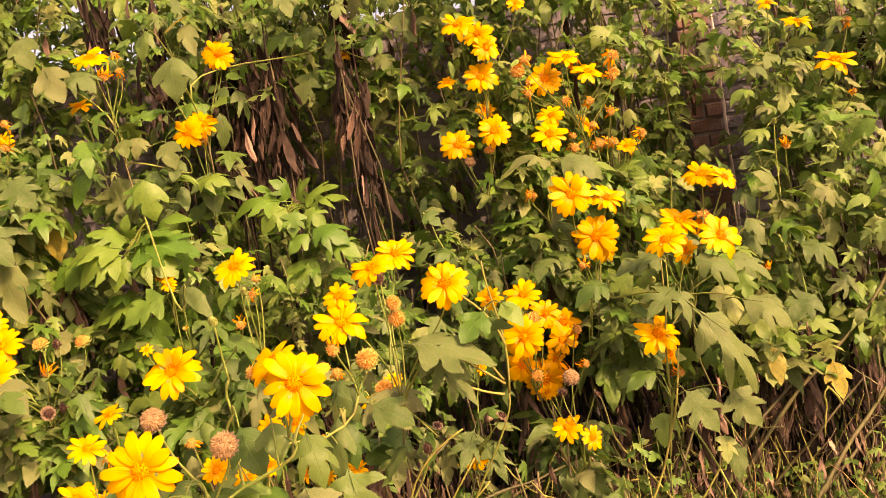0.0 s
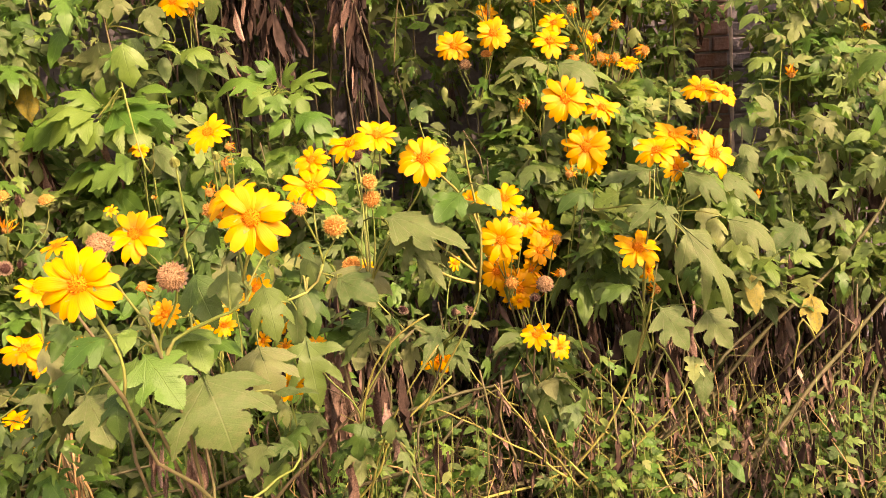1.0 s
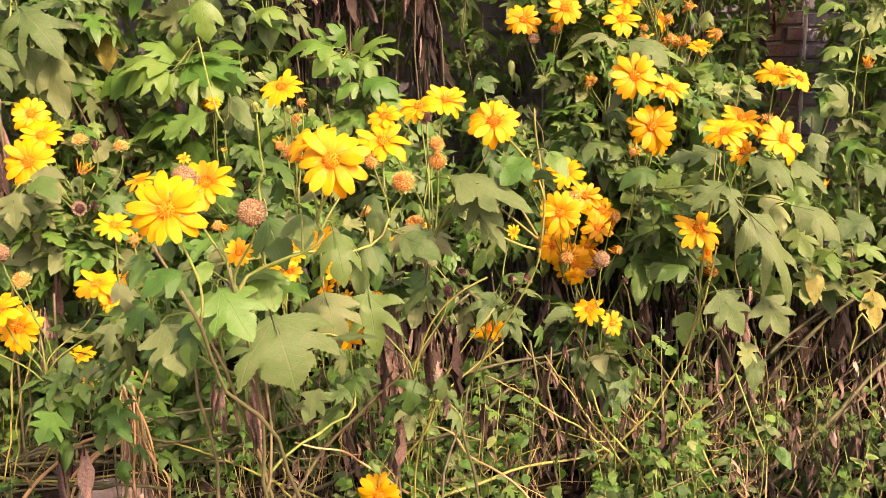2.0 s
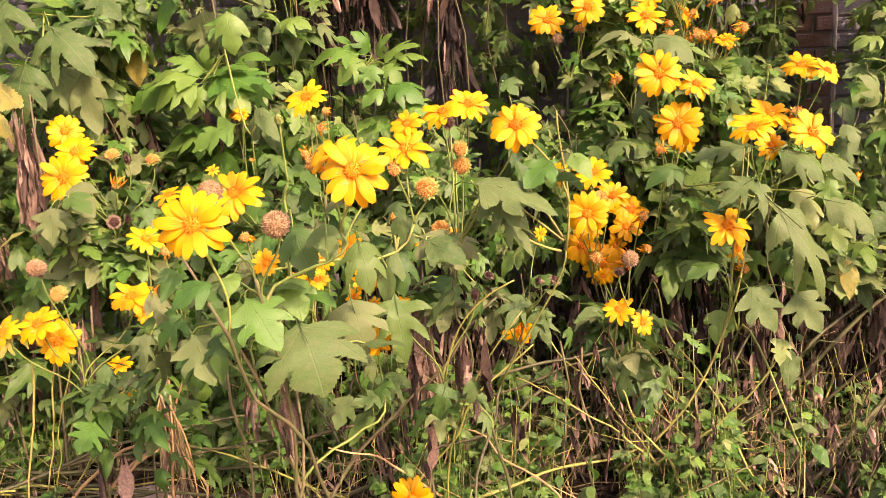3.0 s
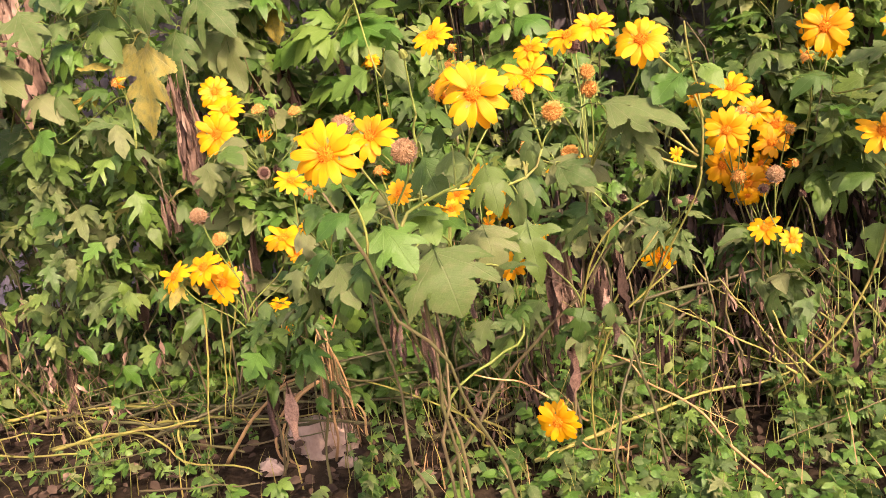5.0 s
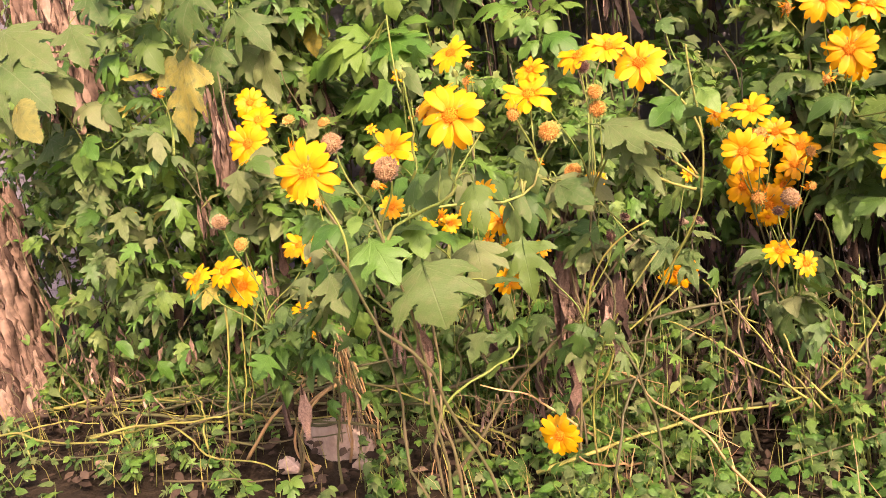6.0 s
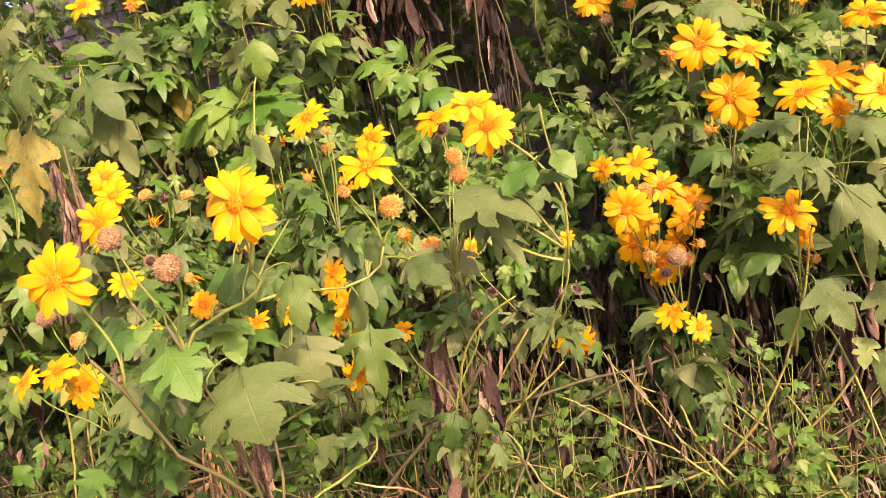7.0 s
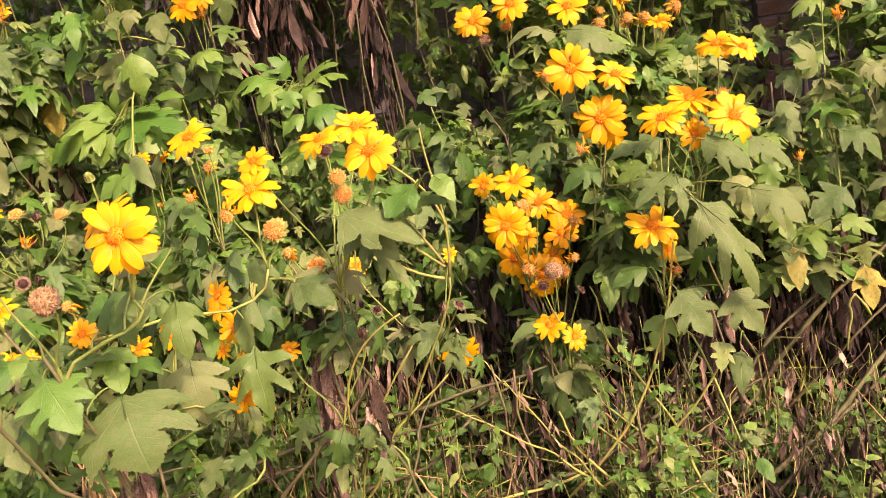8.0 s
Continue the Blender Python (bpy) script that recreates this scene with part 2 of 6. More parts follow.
def wander(points, amount):
    """A stem's points, bent to and fro as it grew from joint to joint."""
    way = Vector((uniform(0, 50), uniform(0, 50), 0))
    last = len(points) - 1
    return [p + Vector((noise.noise(way + Vector((0, 0, i * 0.45))), noise.noise(way + Vector((9, 0, i * 0.45))), 0.3 * noise.noise(way + Vector((0, 9, i * 0.45))))) * amount * min(1, i / 3, (last - i) / 3)
            for i, p in enumerate(points)]


def tube_mesh(name, points, thick, thin, material, sides=6, knobs=0.0):
    bm = bmesh.new()
    tube(bm, points, thick, thin, sides, knobs)
    return mesh_of(name, bm, material)


def facing(place, along, normal, scale, width=1.0):
    """The pose of a blade at place that runs along one way, its upper face turned to normal."""
    y = along.normalized()
    z = (normal - y * normal.dot(y)).normalized()
    x = y.cross(z)
    return Matrix.Translation(place) @ Matrix((x, y, z)).transposed().to_4x4() @ Matrix.Diagonal((scale * width, scale, scale, 1))


# ---- leaf blades: half outlines from stalk to tip, in leaf lengths ----
OUTLINE = {
    5: [(0, 0), (0.025, 0.05), (0.075, 0.105), (0.20, 0.15), (0.35, 0.20), (0.47, 0.27), (0.555, 0.37), (0.47, 0.405), (0.35, 0.435), (0.255, 0.455), (0.245, 0.48), (0.335, 0.53), (0.42, 0.60),
        (0.475, 0.70), (0.50, 0.83), (0.40, 0.79), (0.285, 0.735), (0.19, 0.685), (0.185, 0.72), (0.245, 0.79), (0.25, 0.87), (0.19, 0.98), (0.09, 1.10), (0, 1.21)],
    3: [(0, 0), (0.03, 0.05), (0.09, 0.10), (0.23, 0.165), (0.35, 0.255), (0.425, 0.37), (0.465, 0.50), (0.47, 0.635), (0.375, 0.60), (0.27, 0.56), (0.205, 0.55), (0.215, 0.59), (0.275, 0.68), (0.265, 0.80), (0.19, 0.94), (0.09, 1.06), (0, 1.16)],
    7: [(0, 0), (0.03, 0.06), (0.08, 0.12), (0.23, 0.16), (0.40, 0.225), (0.57, 0.34), (0.42, 0.37), (0.25, 0.385), (0.15, 0.41), (0.20, 0.48), (0.31, 0.57), (0.41, 0.70), (0.47, 0.87), (0.34, 0.80), (0.22, 0.70), (0.13, 0.65), (0.165, 0.76), (0.16, 0.90), (0.09, 1.06), (0, 1.24)],
    1: [(0, 0), (0.035, 0.05), (0.16, 0.12), (0.26, 0.24), (0.29, 0.39), (0.265, 0.55), (0.20, 0.73), (0.10, 0.92), (0, 1.09)],
}


def inside(x, y, outline):
    """Whether a spot lies within a closed outline."""
    hit = False
    for (ax, ay), (bx, by) in zip(outline, outline[1:] + outline[:1]):
        if (ay > y) != (by > y) and x < (bx - ax) * (y - ay) / (by - ay) + ax:
            hit = not hit
    return hit


def blade_data(name, lobes, droop, fold, ripple, seed, material, stalk=0.28, tooth=0.06, pitch=0.125):
    """A lobed, toothed leaf with a folded midrib, limp lobes, a rippled edge and a stalk. tooth: the length of an edge tooth; pitch: the distance of the folds within."""
    pick = random.Random(seed)
    half = OUTLINE[lobes]

    def side(sign):
        """One half of the edge, its lobes uneven and its margin toothed."""
        knots = [(x * (1 + pick.uniform(-0.09, 0.09)), y + pick.uniform(-0.018, 0.018) * (x > 0.03)) for x, y in half[1:-1]]
        knots = [half[0], *knots, half[-1]]
        points = []
        for k, ((ax, ay), (bx, by)) in enumerate(zip(knots, knots[1:])):
            long = math.hypot(bx - ax, by - ay)
            steps = max(1, round(long / tooth)) if tooth else 1
            nx, ny = (by - ay) / long, -(bx - ax) / long
            for i in range(steps):
                u = i / steps
                points.append((sign * max(0.004, ax + (bx - ax) * u), ay + (by - ay) * u))
                if tooth and k > 1:
                    v = u + 0.72 / steps
                    points.append((sign * (ax + (bx - ax) * v + nx * tooth * 0.3), ay + (by - ay) * v + ny * tooth * 0.3))
        return points[1:]

    outline = [(0, 0), *side(1), half[-1], *reversed(side(-1))]
    spots = list(outline)
    for k in range(1, int(1.1 / pitch)):
        for i in range(-5, 6):
            x, y = i * pitch + (pick.uniform(-0.2, 0.2) * pitch if i else 0), k * pitch
            near = min((x - a) ** 2 + (y - b) ** 2 for a, b in outline)
            if near > (pitch * 0.4) ** 2 and inside(x, y, outline):
                spots.append((x, y))
    count = len(outline)
    spots, edges, faces, *rest = delaunay_2d_cdt([Vector(p) for p in spots], [], [list(range(count))], 1, 1e-6)
    bm = bmesh.new()
    uv = bm.loops.layers.uv.new("blade")
    flat = {}

    def bent(x, y):
        wave = noise.noise(Vector((x * 2.6, y * 2.6, seed * 3.1))) * ripple + noise.noise(Vector((x * 7, y * 7, seed * 1.7))) * ripple * 0.25
        angle = droop * max(y, 0)
        reach = math.sin(angle) / droop if abs(droop) > 0.01 else y
        fall = -(1 - math.cos(angle)) / droop if abs(droop) > 0.01 else 0
        lift = abs(x) * fold - 0.7 * x * x * max(droop, 0.2) + wave * min(1, 3 * math.hypot(x, y))
        v = bm.verts.new((x, reach, fall + lift))
        flat[v] = (x, y)
        return v

    verts = [bent(p.x, p.y) for p in spots]
    for f in faces:
        face = bm.faces.new([verts[i] for i in f])
        for loop in face.loops:
            x, y = flat[loop.vert]
            loop[uv].uv = (0.5 + x, y)
    bm.normal_update()
    if sum(f.normal.z for f in bm.faces) < 0:
        bmesh.ops.reverse_faces(bm, faces=list(bm.faces))
    if stalk:
        tube(bm, [Vector((0, 0.42, -0.012)), Vector((0, 0.0, -0.004)), Vector((0, -stalk * 0.6, 0.01)), Vector((0, -stalk, -0.06))], 0.007, 0.012, 4)
    return mesh_of(name, bm, material)


FORMS = ((0.4, 0.06, 0.12), (0.8, 0.16, 0.15), (1.0, 0.0, 0.14), (0.2, 0.25, 0.16))
BLADES = {}
for tone, material in LEAF.items():
    for lobes in OUTLINE:
        BLADES[tone, lobes] = [blade_data("leaf", lobes, droop, fold, ripple, seed + lobes, material)
                               for seed, (droop, fold, ripple) in enumerate(FORMS)]


TONES = list(LEAF)


def arrays(data):
    """A mesh as arrays, to be joined many times over."""
    co = np.empty(len(data.vertices) * 3)
    data.vertices.foreach_get("co", co)
    faces = [tuple(p.vertices) for p in data.polygons]
    if not data.uv_layers:
        return np.c_[co.reshape(-1, 3), np.ones(len(co) // 3)], faces, None
    uv = np.empty(len(data.loops) * 2)
    data.uv_layers[0].data.foreach_get("uv", uv)
    return np.c_[co.reshape(-1, 3), np.ones(len(co) // 3)], faces, uv


LIGHT_BLADES = {lobes: [arrays(blade_data("blade", lobes, *form, 40 + i + lobes, LEAF["D"], 0, 0, 0.21)) for i, form in enumerate(FORMS)] for lobes in OUTLINE}


def joined(name, placed, materials):
    """Many small pieces in one mesh. placed: rows of (arrays, pose, number of the material)."""
    spots, faces, uvs, slots, start = [], [], [], [], 0
    for (co, polygons, uv), m, slot in placed:
        spots.append(co @ np.array(m).T)
        faces += [tuple(i + start for i in f) for f in polygons]
        slots += [slot] * len(polygons)
        uvs.append(uv)
        start += len(co)
    data = bpy.data.meshes.new(name)
    data.from_pydata(np.concatenate(spots)[:, :3].tolist(), [], faces)
    if uvs[0] is not None:
        layer = data.uv_layers.new(name="blade")
        layer.data.foreach_set("uv", np.concatenate(uvs))
    for material in materials:
        data.materials.append(material)
    data.polygons.foreach_set("material_index", slots)
    data.polygons.foreach_set("use_smooth", [True] * len(faces))
    data.update()
    return data


def withered_data(seed, material):
    """A dead leaf, shrunk and folded along its length, hanging down from its stalk."""
    pick = random.Random(seed)
    bm = bmesh.new()
    rows = []
    for i in range(8):
        u = i / 7
        width = 0.03 + 0.10 * math.sin(math.pi * min(1, u * 0.9 + 0.05)) * pick.uniform(0.65, 1.2)
        turn = seed + u * pick.uniform(0.6, 2.2)
        row = []
        for j in range(5):
            s = (j / 4 - 0.5) * 2
            x, y = s * width, (0.07 if j % 2 else -0.03) * pick.uniform(0.4, 1.3) * min(1, u * 3)
            row.append(bm.verts.new((x * math.cos(turn) - y * math.sin(turn) + 0.05 * math.sin(u * 5 + seed),
                                     x * math.sin(turn) + y * math.cos(turn), -u - 0.07 * (abs(s) > 0.6) * pick.uniform(-1, 1))))
        rows.append(row)
    for a, b in zip(rows, rows[1:]):
        for j in range(4):
            bm.faces.new((a[j], a[j + 1], b[j + 1], b[j]))
    tube(bm, [Vector((0, 0, 0.12)), Vector((0.01, 0, 0.05)), Vector((0, 0, -0.1))], 0.012, 0.02, 4)
    return mesh_of("withered_leaf", bm, material)


def folded_data(seed, material):
    """A dead lobed leaf, its halves folded together and crumpled, hanging tip down."""
    pick = random.Random(seed)
    data = blade_data("withered_leaf", (5, 7, 3)[seed % 3], 0.3, 0.0, 0.5, 70 + seed, material, 0, 0, 0.21)
    data.uv_layers.remove(data.uv_layers[0])
    shut, roll = pick.uniform(1.15, 1.45), pick.uniform(0.6, 1.8)
    for v in data.vertices:
        x, y, z = v.co
        a = shut + 0.5 * noise.noise(Vector((x * 3, y * 4, seed)))
        turn = roll * y
        px, py = x * math.cos(a), abs(x) * math.sin(a) + z * 0.5
        v.co = (px * math.cos(turn) - py * math.sin(turn), px * math.sin(turn) + py * math.cos(turn), -y)
    return data


def dead_leaves(material):
    """Seven withered leaves: shrunken strips and crumpled folded blades."""
    return [withered_data(seed, material) if seed or material != DEAD_SHADED else folded_data(seed, material) for seed in range(7)]


WITHERED = dead_leaves(DEAD)
WITHERED_ARRAYS = [arrays(data) for data in WITHERED]
WITHERED_PALE = dead_leaves(DEAD_PALE)


# ---- flower pieces, for a head one unit across ----
def petal_data(seed, material, curl, shrink=1.0):
    pick = random.Random(seed)
    bm = bmesh.new()
    uv = bm.loops.layers.uv.new("blade")
    rows, flat = [], {}
    widths = (0.027, 0.054, 0.077, 0.087, 0.083, 0.065, 0.026)
    for i, w in enumerate(widths):
        u = i / (len(widths) - 1)
        row = []
        for j in range(5):
            s = j / 2 - 1
            notch = -0.022 * (1 if j in (1, 3) else 0) if i == len(widths) - 1 else 0
            ridge = 0.012 * (1 if j % 2 else -0.4) * math.sin(math.pi * min(1, u + 0.1))
            y = 0.09 + 0.41 * u + notch
            v = bm.verts.new((s * w * shrink * (1 + pick.uniform(-0.06, 0.06)), y,
                              ridge + 0.03 * math.sin(u * 3.0) - curl * u * u + pick.uniform(-0.006, 0.006)))
            flat[v] = (s * 0.5 + 0.5, u)
            row.append(v)
        rows.append(row)
    for a, b in zip(rows, rows[1:]):
        for j in range(4):
            face = bm.faces.new((a[j], a[j + 1], b[j + 1], b[j]))
            for loop in face.loops:
                loop[uv].uv = flat[loop.vert]
    return mesh_of("petal", bm, material)


def spiked(bm, count, radius, height, spike, thick, pick, whole=False):
    """Pointed florets in a ragged spiral over a dome (or nearly a whole ball), in uneven tufts."""
    for k in range(count):
        f = (k + 0.5) / count
        a = k * 2.399963 + pick.uniform(-0.12, 0.12)
        polar = math.acos(1 - f * (1.75 if whole else 1.0))
        n = Vector((math.sin(polar) * math.cos(a), math.sin(polar) * math.sin(a), math.cos(polar)))
        tuft = 0.75 + 0.7 * noise.noise(n * 3.4 + Vector((count, 0, 0)))
        foot = Vector((n.x * radius, n.y * radius, n.z * height))
        across = n.orthogonal().normalized()
        other = n.cross(across)
        lean = (across * pick.uniform(-1, 1) + other * pick.uniform(-1, 1)) * spike * 0.5
        tip = bm.verts.new(foot + n * spike * pick.uniform(0.5, 1.6) * tuft + lean)
        ring = [bm.verts.new(foot - n * 0.02 + (across * math.cos(b) + other * math.sin(b)) * thick * pick.uniform(0.7, 1.3)) for b in (0, 2.094, 4.189)]
        for i in range(3):
            bm.faces.new((ring[i], ring[(i + 1) % 3], tip))


def dome(bm, radius, height, low=0.0, sides=12, rings=4):
    """A closed dome from its rim at z=low to its top."""
    levels = []
    for i in range(rings):
        polar = math.pi / 2 * (1 - i / rings)
        levels.append([bm.verts.new((math.sin(polar) * radius * math.cos(a), math.sin(polar) * radius * math.sin(a), low + math.cos(polar) * height))
                       for a in (2 * math.pi * k / sides for k in range(sides))])
    for a, b in zip(levels, levels[1:]):
        for k in range(sides):
            bm.faces.new((a[k], a[(k + 1) % sides], b[(k + 1) % sides], b[k]))
    top = bm.verts.new((0, 0, low + height))
    for k in range(sides):
        bm.faces.new((levels[-1][k], levels[-1][(k + 1) % sides], top))
    bm.faces.new(list(reversed(levels[0])))


def disc_data(name, material, radius, height, count, spike, whole=False):
    bm = bmesh.new()
    pick = random.Random(3)
    if whole:
        bmesh.ops.create_icosphere(bm, subdivisions=3, radius=radius * 0.95)
        for v in bm.verts:
            v.co *= 1 + 0.22 * noise.noise(v.co * 6)
            v.co.z *= height / radius
    else:
        dome(bm, radius * 0.97, height * 0.95)
    spiked(bm, count, radius, height, spike, radius * (0.13 if count < 250 else 0.085), pick, whole)
    return mesh_of(name, bm, material, smooth=False)


def calyx_data(name, material, radius, depth, count, spread):
    """The green cup under a head: a hollow bowl of overlapping bracts on a swollen stalk end."""
    bm = bmesh.new()
    tube(bm, [Vector((0, 0, -depth * 1.5)), Vector((0, 0, -depth)), Vector((0, 0, -depth * 0.45)), Vector((0, 0, -0.005))], radius * 0.2, radius * 0.8, 10)
    for k in range(count):
        a = 2 * math.pi * k / count
        out, across = Vector((math.cos(a), math.sin(a), 0)), Vector((-math.sin(a), math.cos(a), 0))
        level = -depth * (0.5 if k % 2 else 0.25)
        verts = [bm.verts.new(out * radius * r + across * radius * s + Vector((0, 0, level + z)))
                 for r, s, z in ((0.6, -0.22, 0), (0.6, 0.22, 0), (0.95 * spread, 0.26, 0.04), (1.3 * spread, 0, 0.06), (0.95 * spread, -0.26, 0.04))]
        bm.faces.new(verts)
    return mesh_of(name, bm, material)


PETALS = [petal_data(s, PETAL, c) for s, c in enumerate((0.02, 0.10, -0.05, 0.16, 0.06))]
FADED_PETALS = [petal_data(10 + s, FADED, c, 0.6) for s, c in enumerate((0.25, 0.4, 0.1, 0.55))]
ORANGE_PETALS = [petal_data(20 + s, PETAL, c, 0.85) for s, c in enumerate((0.25, 0.4, 0.3))]
DISC_MESH = disc_data("disc", DISC, 0.125, 0.075, 90, 0.035)
WILT_MESH = disc_data("disc", SPENT, 0.17, 0.12, 110, 0.08)
SPENT_MESH = disc_data("disc", SPENT, 0.42, 0.34, 300, 0.11)
SEED_MESH = disc_data("seed_ball", SEED, 0.43, 0.35, 420, 0.075, True)
DARK_MESH = disc_data("disc", PURPLE, 0.30, 0.14, 60, 0.10)
CALYX = calyx_data("calyx", BRACT, 0.15, 0.13, 14, 1.3)
HUSKS = calyx_data("calyx", HUSK, 0.40, 0.34, 18, 1.1)
GREEN_CUP = calyx_data("calyx", BRACT, 0.44, 0.34, 16, 1.1)


def bud_data():
    bm = bmesh.new()
    dome(bm, 0.30, 0.62, -0.1, 10, 4)
    for k in range(9):
        a = 2 * math.pi * k / 9
        out, across = Vector((math.cos(a), math.sin(a), 0)), Vector((-math.sin(a), math.cos(a), 0))
        bm.faces.new([bm.verts.new(v) for v in (out * 0.30 - across * 0.12 + Vector((0, 0, -0.15)), out * 0.30 + across * 0.12 + Vector((0, 0, -0.15)),
                                                out * 0.33 + across * 0.09 + Vector((0, 0, 0.15)), out * 0.22 + Vector((0, 0, 0.45)), out * 0.33 - across * 0.09 + Vector((0, 0, 0.15)))])
    return mesh_of("bud", bm, BRACT)


BUD = bud_data()


def flower(plant, base, place, size, kind, tilt, azimuth):
    """A flower head of the plant: turned up by tilt degrees from the level, to azimuth degrees from -y towards +x."""
    a, e = radians(azimuth), radians(tilt)
    face = Vector((math.sin(a) * math.cos(e), -math.cos(a) * math.cos(e), math.sin(e)))
    m = Matrix.Translation(Vector(place) - base) @ face.to_track_quat("Z", "Y").to_matrix().to_4x4() @ Matrix.Rotation(uniform(0, 6.28), 4, "Z") @ Matrix.Diagonal((size, size, size, 1))
    if kind == "open":
        head = part("flower_head", CALYX, plant, m, "open yellow daisy-like flower head")
        part("disc", DISC_MESH, head, Matrix.Identity(4), "domed orange disc")
        count = (15 if size > 0.115 else 12) + (int(size * 1000) % 3) if size > 0.05 else 9
        for k in range(count):
            turn = 2 * math.pi * (k + uniform(-0.22, 0.22)) / count
            grow = uniform(0.9, 1.08)
            local = Matrix.Rotation(turn, 4, "Z") @ Matrix.Translation((0, 0, 0.004 * (k % 3))) @ Matrix.Rotation(uniform(-0.16, 0.22), 4, "X") @ Matrix.Rotation(uniform(-0.2, 0.2), 4, "Y") @ Matrix.Diagonal((grow * 1.05, grow * 1.03, grow, 1))
            part("petal", PETALS[(k * 3 + int(size * 997)) % 5], head, local)
    elif kind == "wilt":
        head = part("wilted_flower_head", CALYX, plant, m, "wilted orange flower head with shrivelled petals")
        part("disc", WILT_MESH, head, Matrix.Identity(4), "brownish orange disc")
        for k in range(13):
            turn = 2 * math.pi * (k + uniform(-0.4, 0.4)) / 13
            grow = uniform(0.7, 1.15)
            local = Matrix.Rotation(turn, 4, "Z") @ Matrix.Rotation(uniform(-1.1, -0.1), 4, "X") @ Matrix.Rotation(uniform(-0.9, 0.9), 4, "Y") @ Matrix.Diagonal((grow, grow, grow, 1))
            part("shrivelled_petal", FADED_PETALS[k % 4], head, local)
    elif kind == "seed":
        head = part("seed_head", HUSKS, plant, m, "dry brown bristly seed head")
        part("seed_ball", SEED_MESH, head, Matrix.Translation((0, 0, 0.08)) @ pose(0, 0, 0, uniform(-14, 14), uniform(-14, 14), uniform(0, 360)))
    elif kind == "spent":
        head = part("spent_flower_head", GREEN_CUP, plant, m, "spent orange-brown flower head without petals")
        part("disc", SPENT_MESH, head, Matrix.Identity(4))
    elif kind == "dark":
        m = m @ pose(0, 0, 0, 38, 25, 0) @ Matrix.Scale(0.88, 4)
        head = part("dried_flower_head", HUSKS, plant, m, "dark dried flower head ringed with pale husks")
        part("disc", DARK_MESH, head, Matrix.Identity(4))
    else:
        head = part("flower_bud", BUD, plant, m, "closed green flower bud")
    return face


ALL_HEADS = []
LIT_HEADS = []


def crowds(p):
    """Flowers rise clear of the leaves, on the side to which they turn."""
    for place, size in ALL_HEADS:
        d = p - place
        forward = -d.y * 0.95 - d.z * 0.05
        if -0.03 < forward < 0.55:
            if (d + Vector((0, forward, 0))).length < 0.06 + size * 0.55:
                return True
    for place, size in LIT_HEADS:
        d = p - place
        ahead = d.dot(to_sun)
        if 0 < ahead < 0.6 and (d - to_sun * ahead).length < 0.04 + size * 0.5:
            return True
    return False


def leaf_pose(base, place, size, outward, droop, sunward=0.0):
    """The pose of a leaf that springs from place, runs outward and droops."""
    along = Vector((outward.x, outward.y, 0)).normalized() * math.cos(droop) + Vector((0, 0, math.sin(droop)))
    normal = Vector((uniform(-0.75, 0.75), uniform(-0.6, 0.35), 1.0)) + Vector((outward.x, outward.y, 0)) * 0.6 + Vector((0.6, -0.8, 0)) * sunward
    return facing(place + along * size * 0.26 - base, along, normal, size, uniform(0.6, 1.0))


def choose(weights):
    r = rng.random() * sum(weights.values())
    for key, weight in weights.items():
        r -= weight
        if r <= 0:
            return key
    return key


LOBES = {7: 5, 5: 3, 3: 2.5, 1: 1.5}


def clothe(plant, base, pool, count, mass, size, tones, front, scatter=0.12, sunward=0.0):
    """Leaves along the stems: count of them as parts, and a mass of others. pool: points on the stems; front: how strongly the leaves turn to the open side."""
    done = tries = 0
    rest = []
    while done < count + mass and tries < (count + mass) * 7:
        tries += 1
        near = done < count
        loose = 0.03 if near else scatter
        p = pool[rng.randrange(len(pool))] + Vector((uniform(-loose, loose), uniform(-loose, loose), uniform(-0.06, 0.06)))
        if noise.noise(p * 3.6) < (-0.22 if near else -0.04):  # leaves grow in tufts, with gaps between them
            continue
        a = uniform(0, 6.283)
        outward = Vector((math.cos(a) + uniform(0, 0.25), math.sin(a) - front, 0))
        if outward.length < 0.1:
            continue
        s = uniform(*size) * (1 if near else 0.85)
        droop = uniform(-1.15, 0.35)
        if crowds(p + outward.normalized() * s * 0.6 + Vector((0, 0, -0.3 * s))) or crowds(p):
            continue
        m = leaf_pose(base, p, s, outward, droop, sunward)
        tone, lobes = choose(tones), choose(LOBES)
        if near:
            part("leaf", BLADES[tone, lobes][rng.randrange(4)], plant, m)
        else:
            rest.append((LIGHT_BLADES[lobes][rng.randrange(4)], m, TONES.index(tone)))
        done += 1
    if rest:
        tagged(part("foliage", joined("foliage", rest, LEAF.values()), plant, Matrix.Identity(4), "mass of overlapping lobed leaves"), kind="stuff")


WITHERED_DARK = dead_leaves(DEAD_SHADED)
WITHERED_KINDS = {"brown": (WITHERED, DEAD), "pale": (WITHERED_PALE, DEAD_PALE), "dark": (WITHERED_DARK, DEAD_SHADED)}


def hang_dead(plant, rows, parts, tone="brown"):
    """Withered leaves at their poses: the first few as parts, the others as one curtain."""
    for k, m in enumerate(rows[:parts]):
        part("withered_leaf", WITHERED_KINDS[tone][0][k % 7], plant, m)
    if rows[parts:]:
        data = joined("withered_curtain", [(WITHERED_ARRAYS[k % 7], m, 0) for k, m in enumerate(rows[parts:])], [WITHERED_KINDS[tone][1]])
        tagged(part("withered_curtain", data, plant, Matrix.Identity(4), "dense curtain of withered hanging leaves"), kind="stuff")


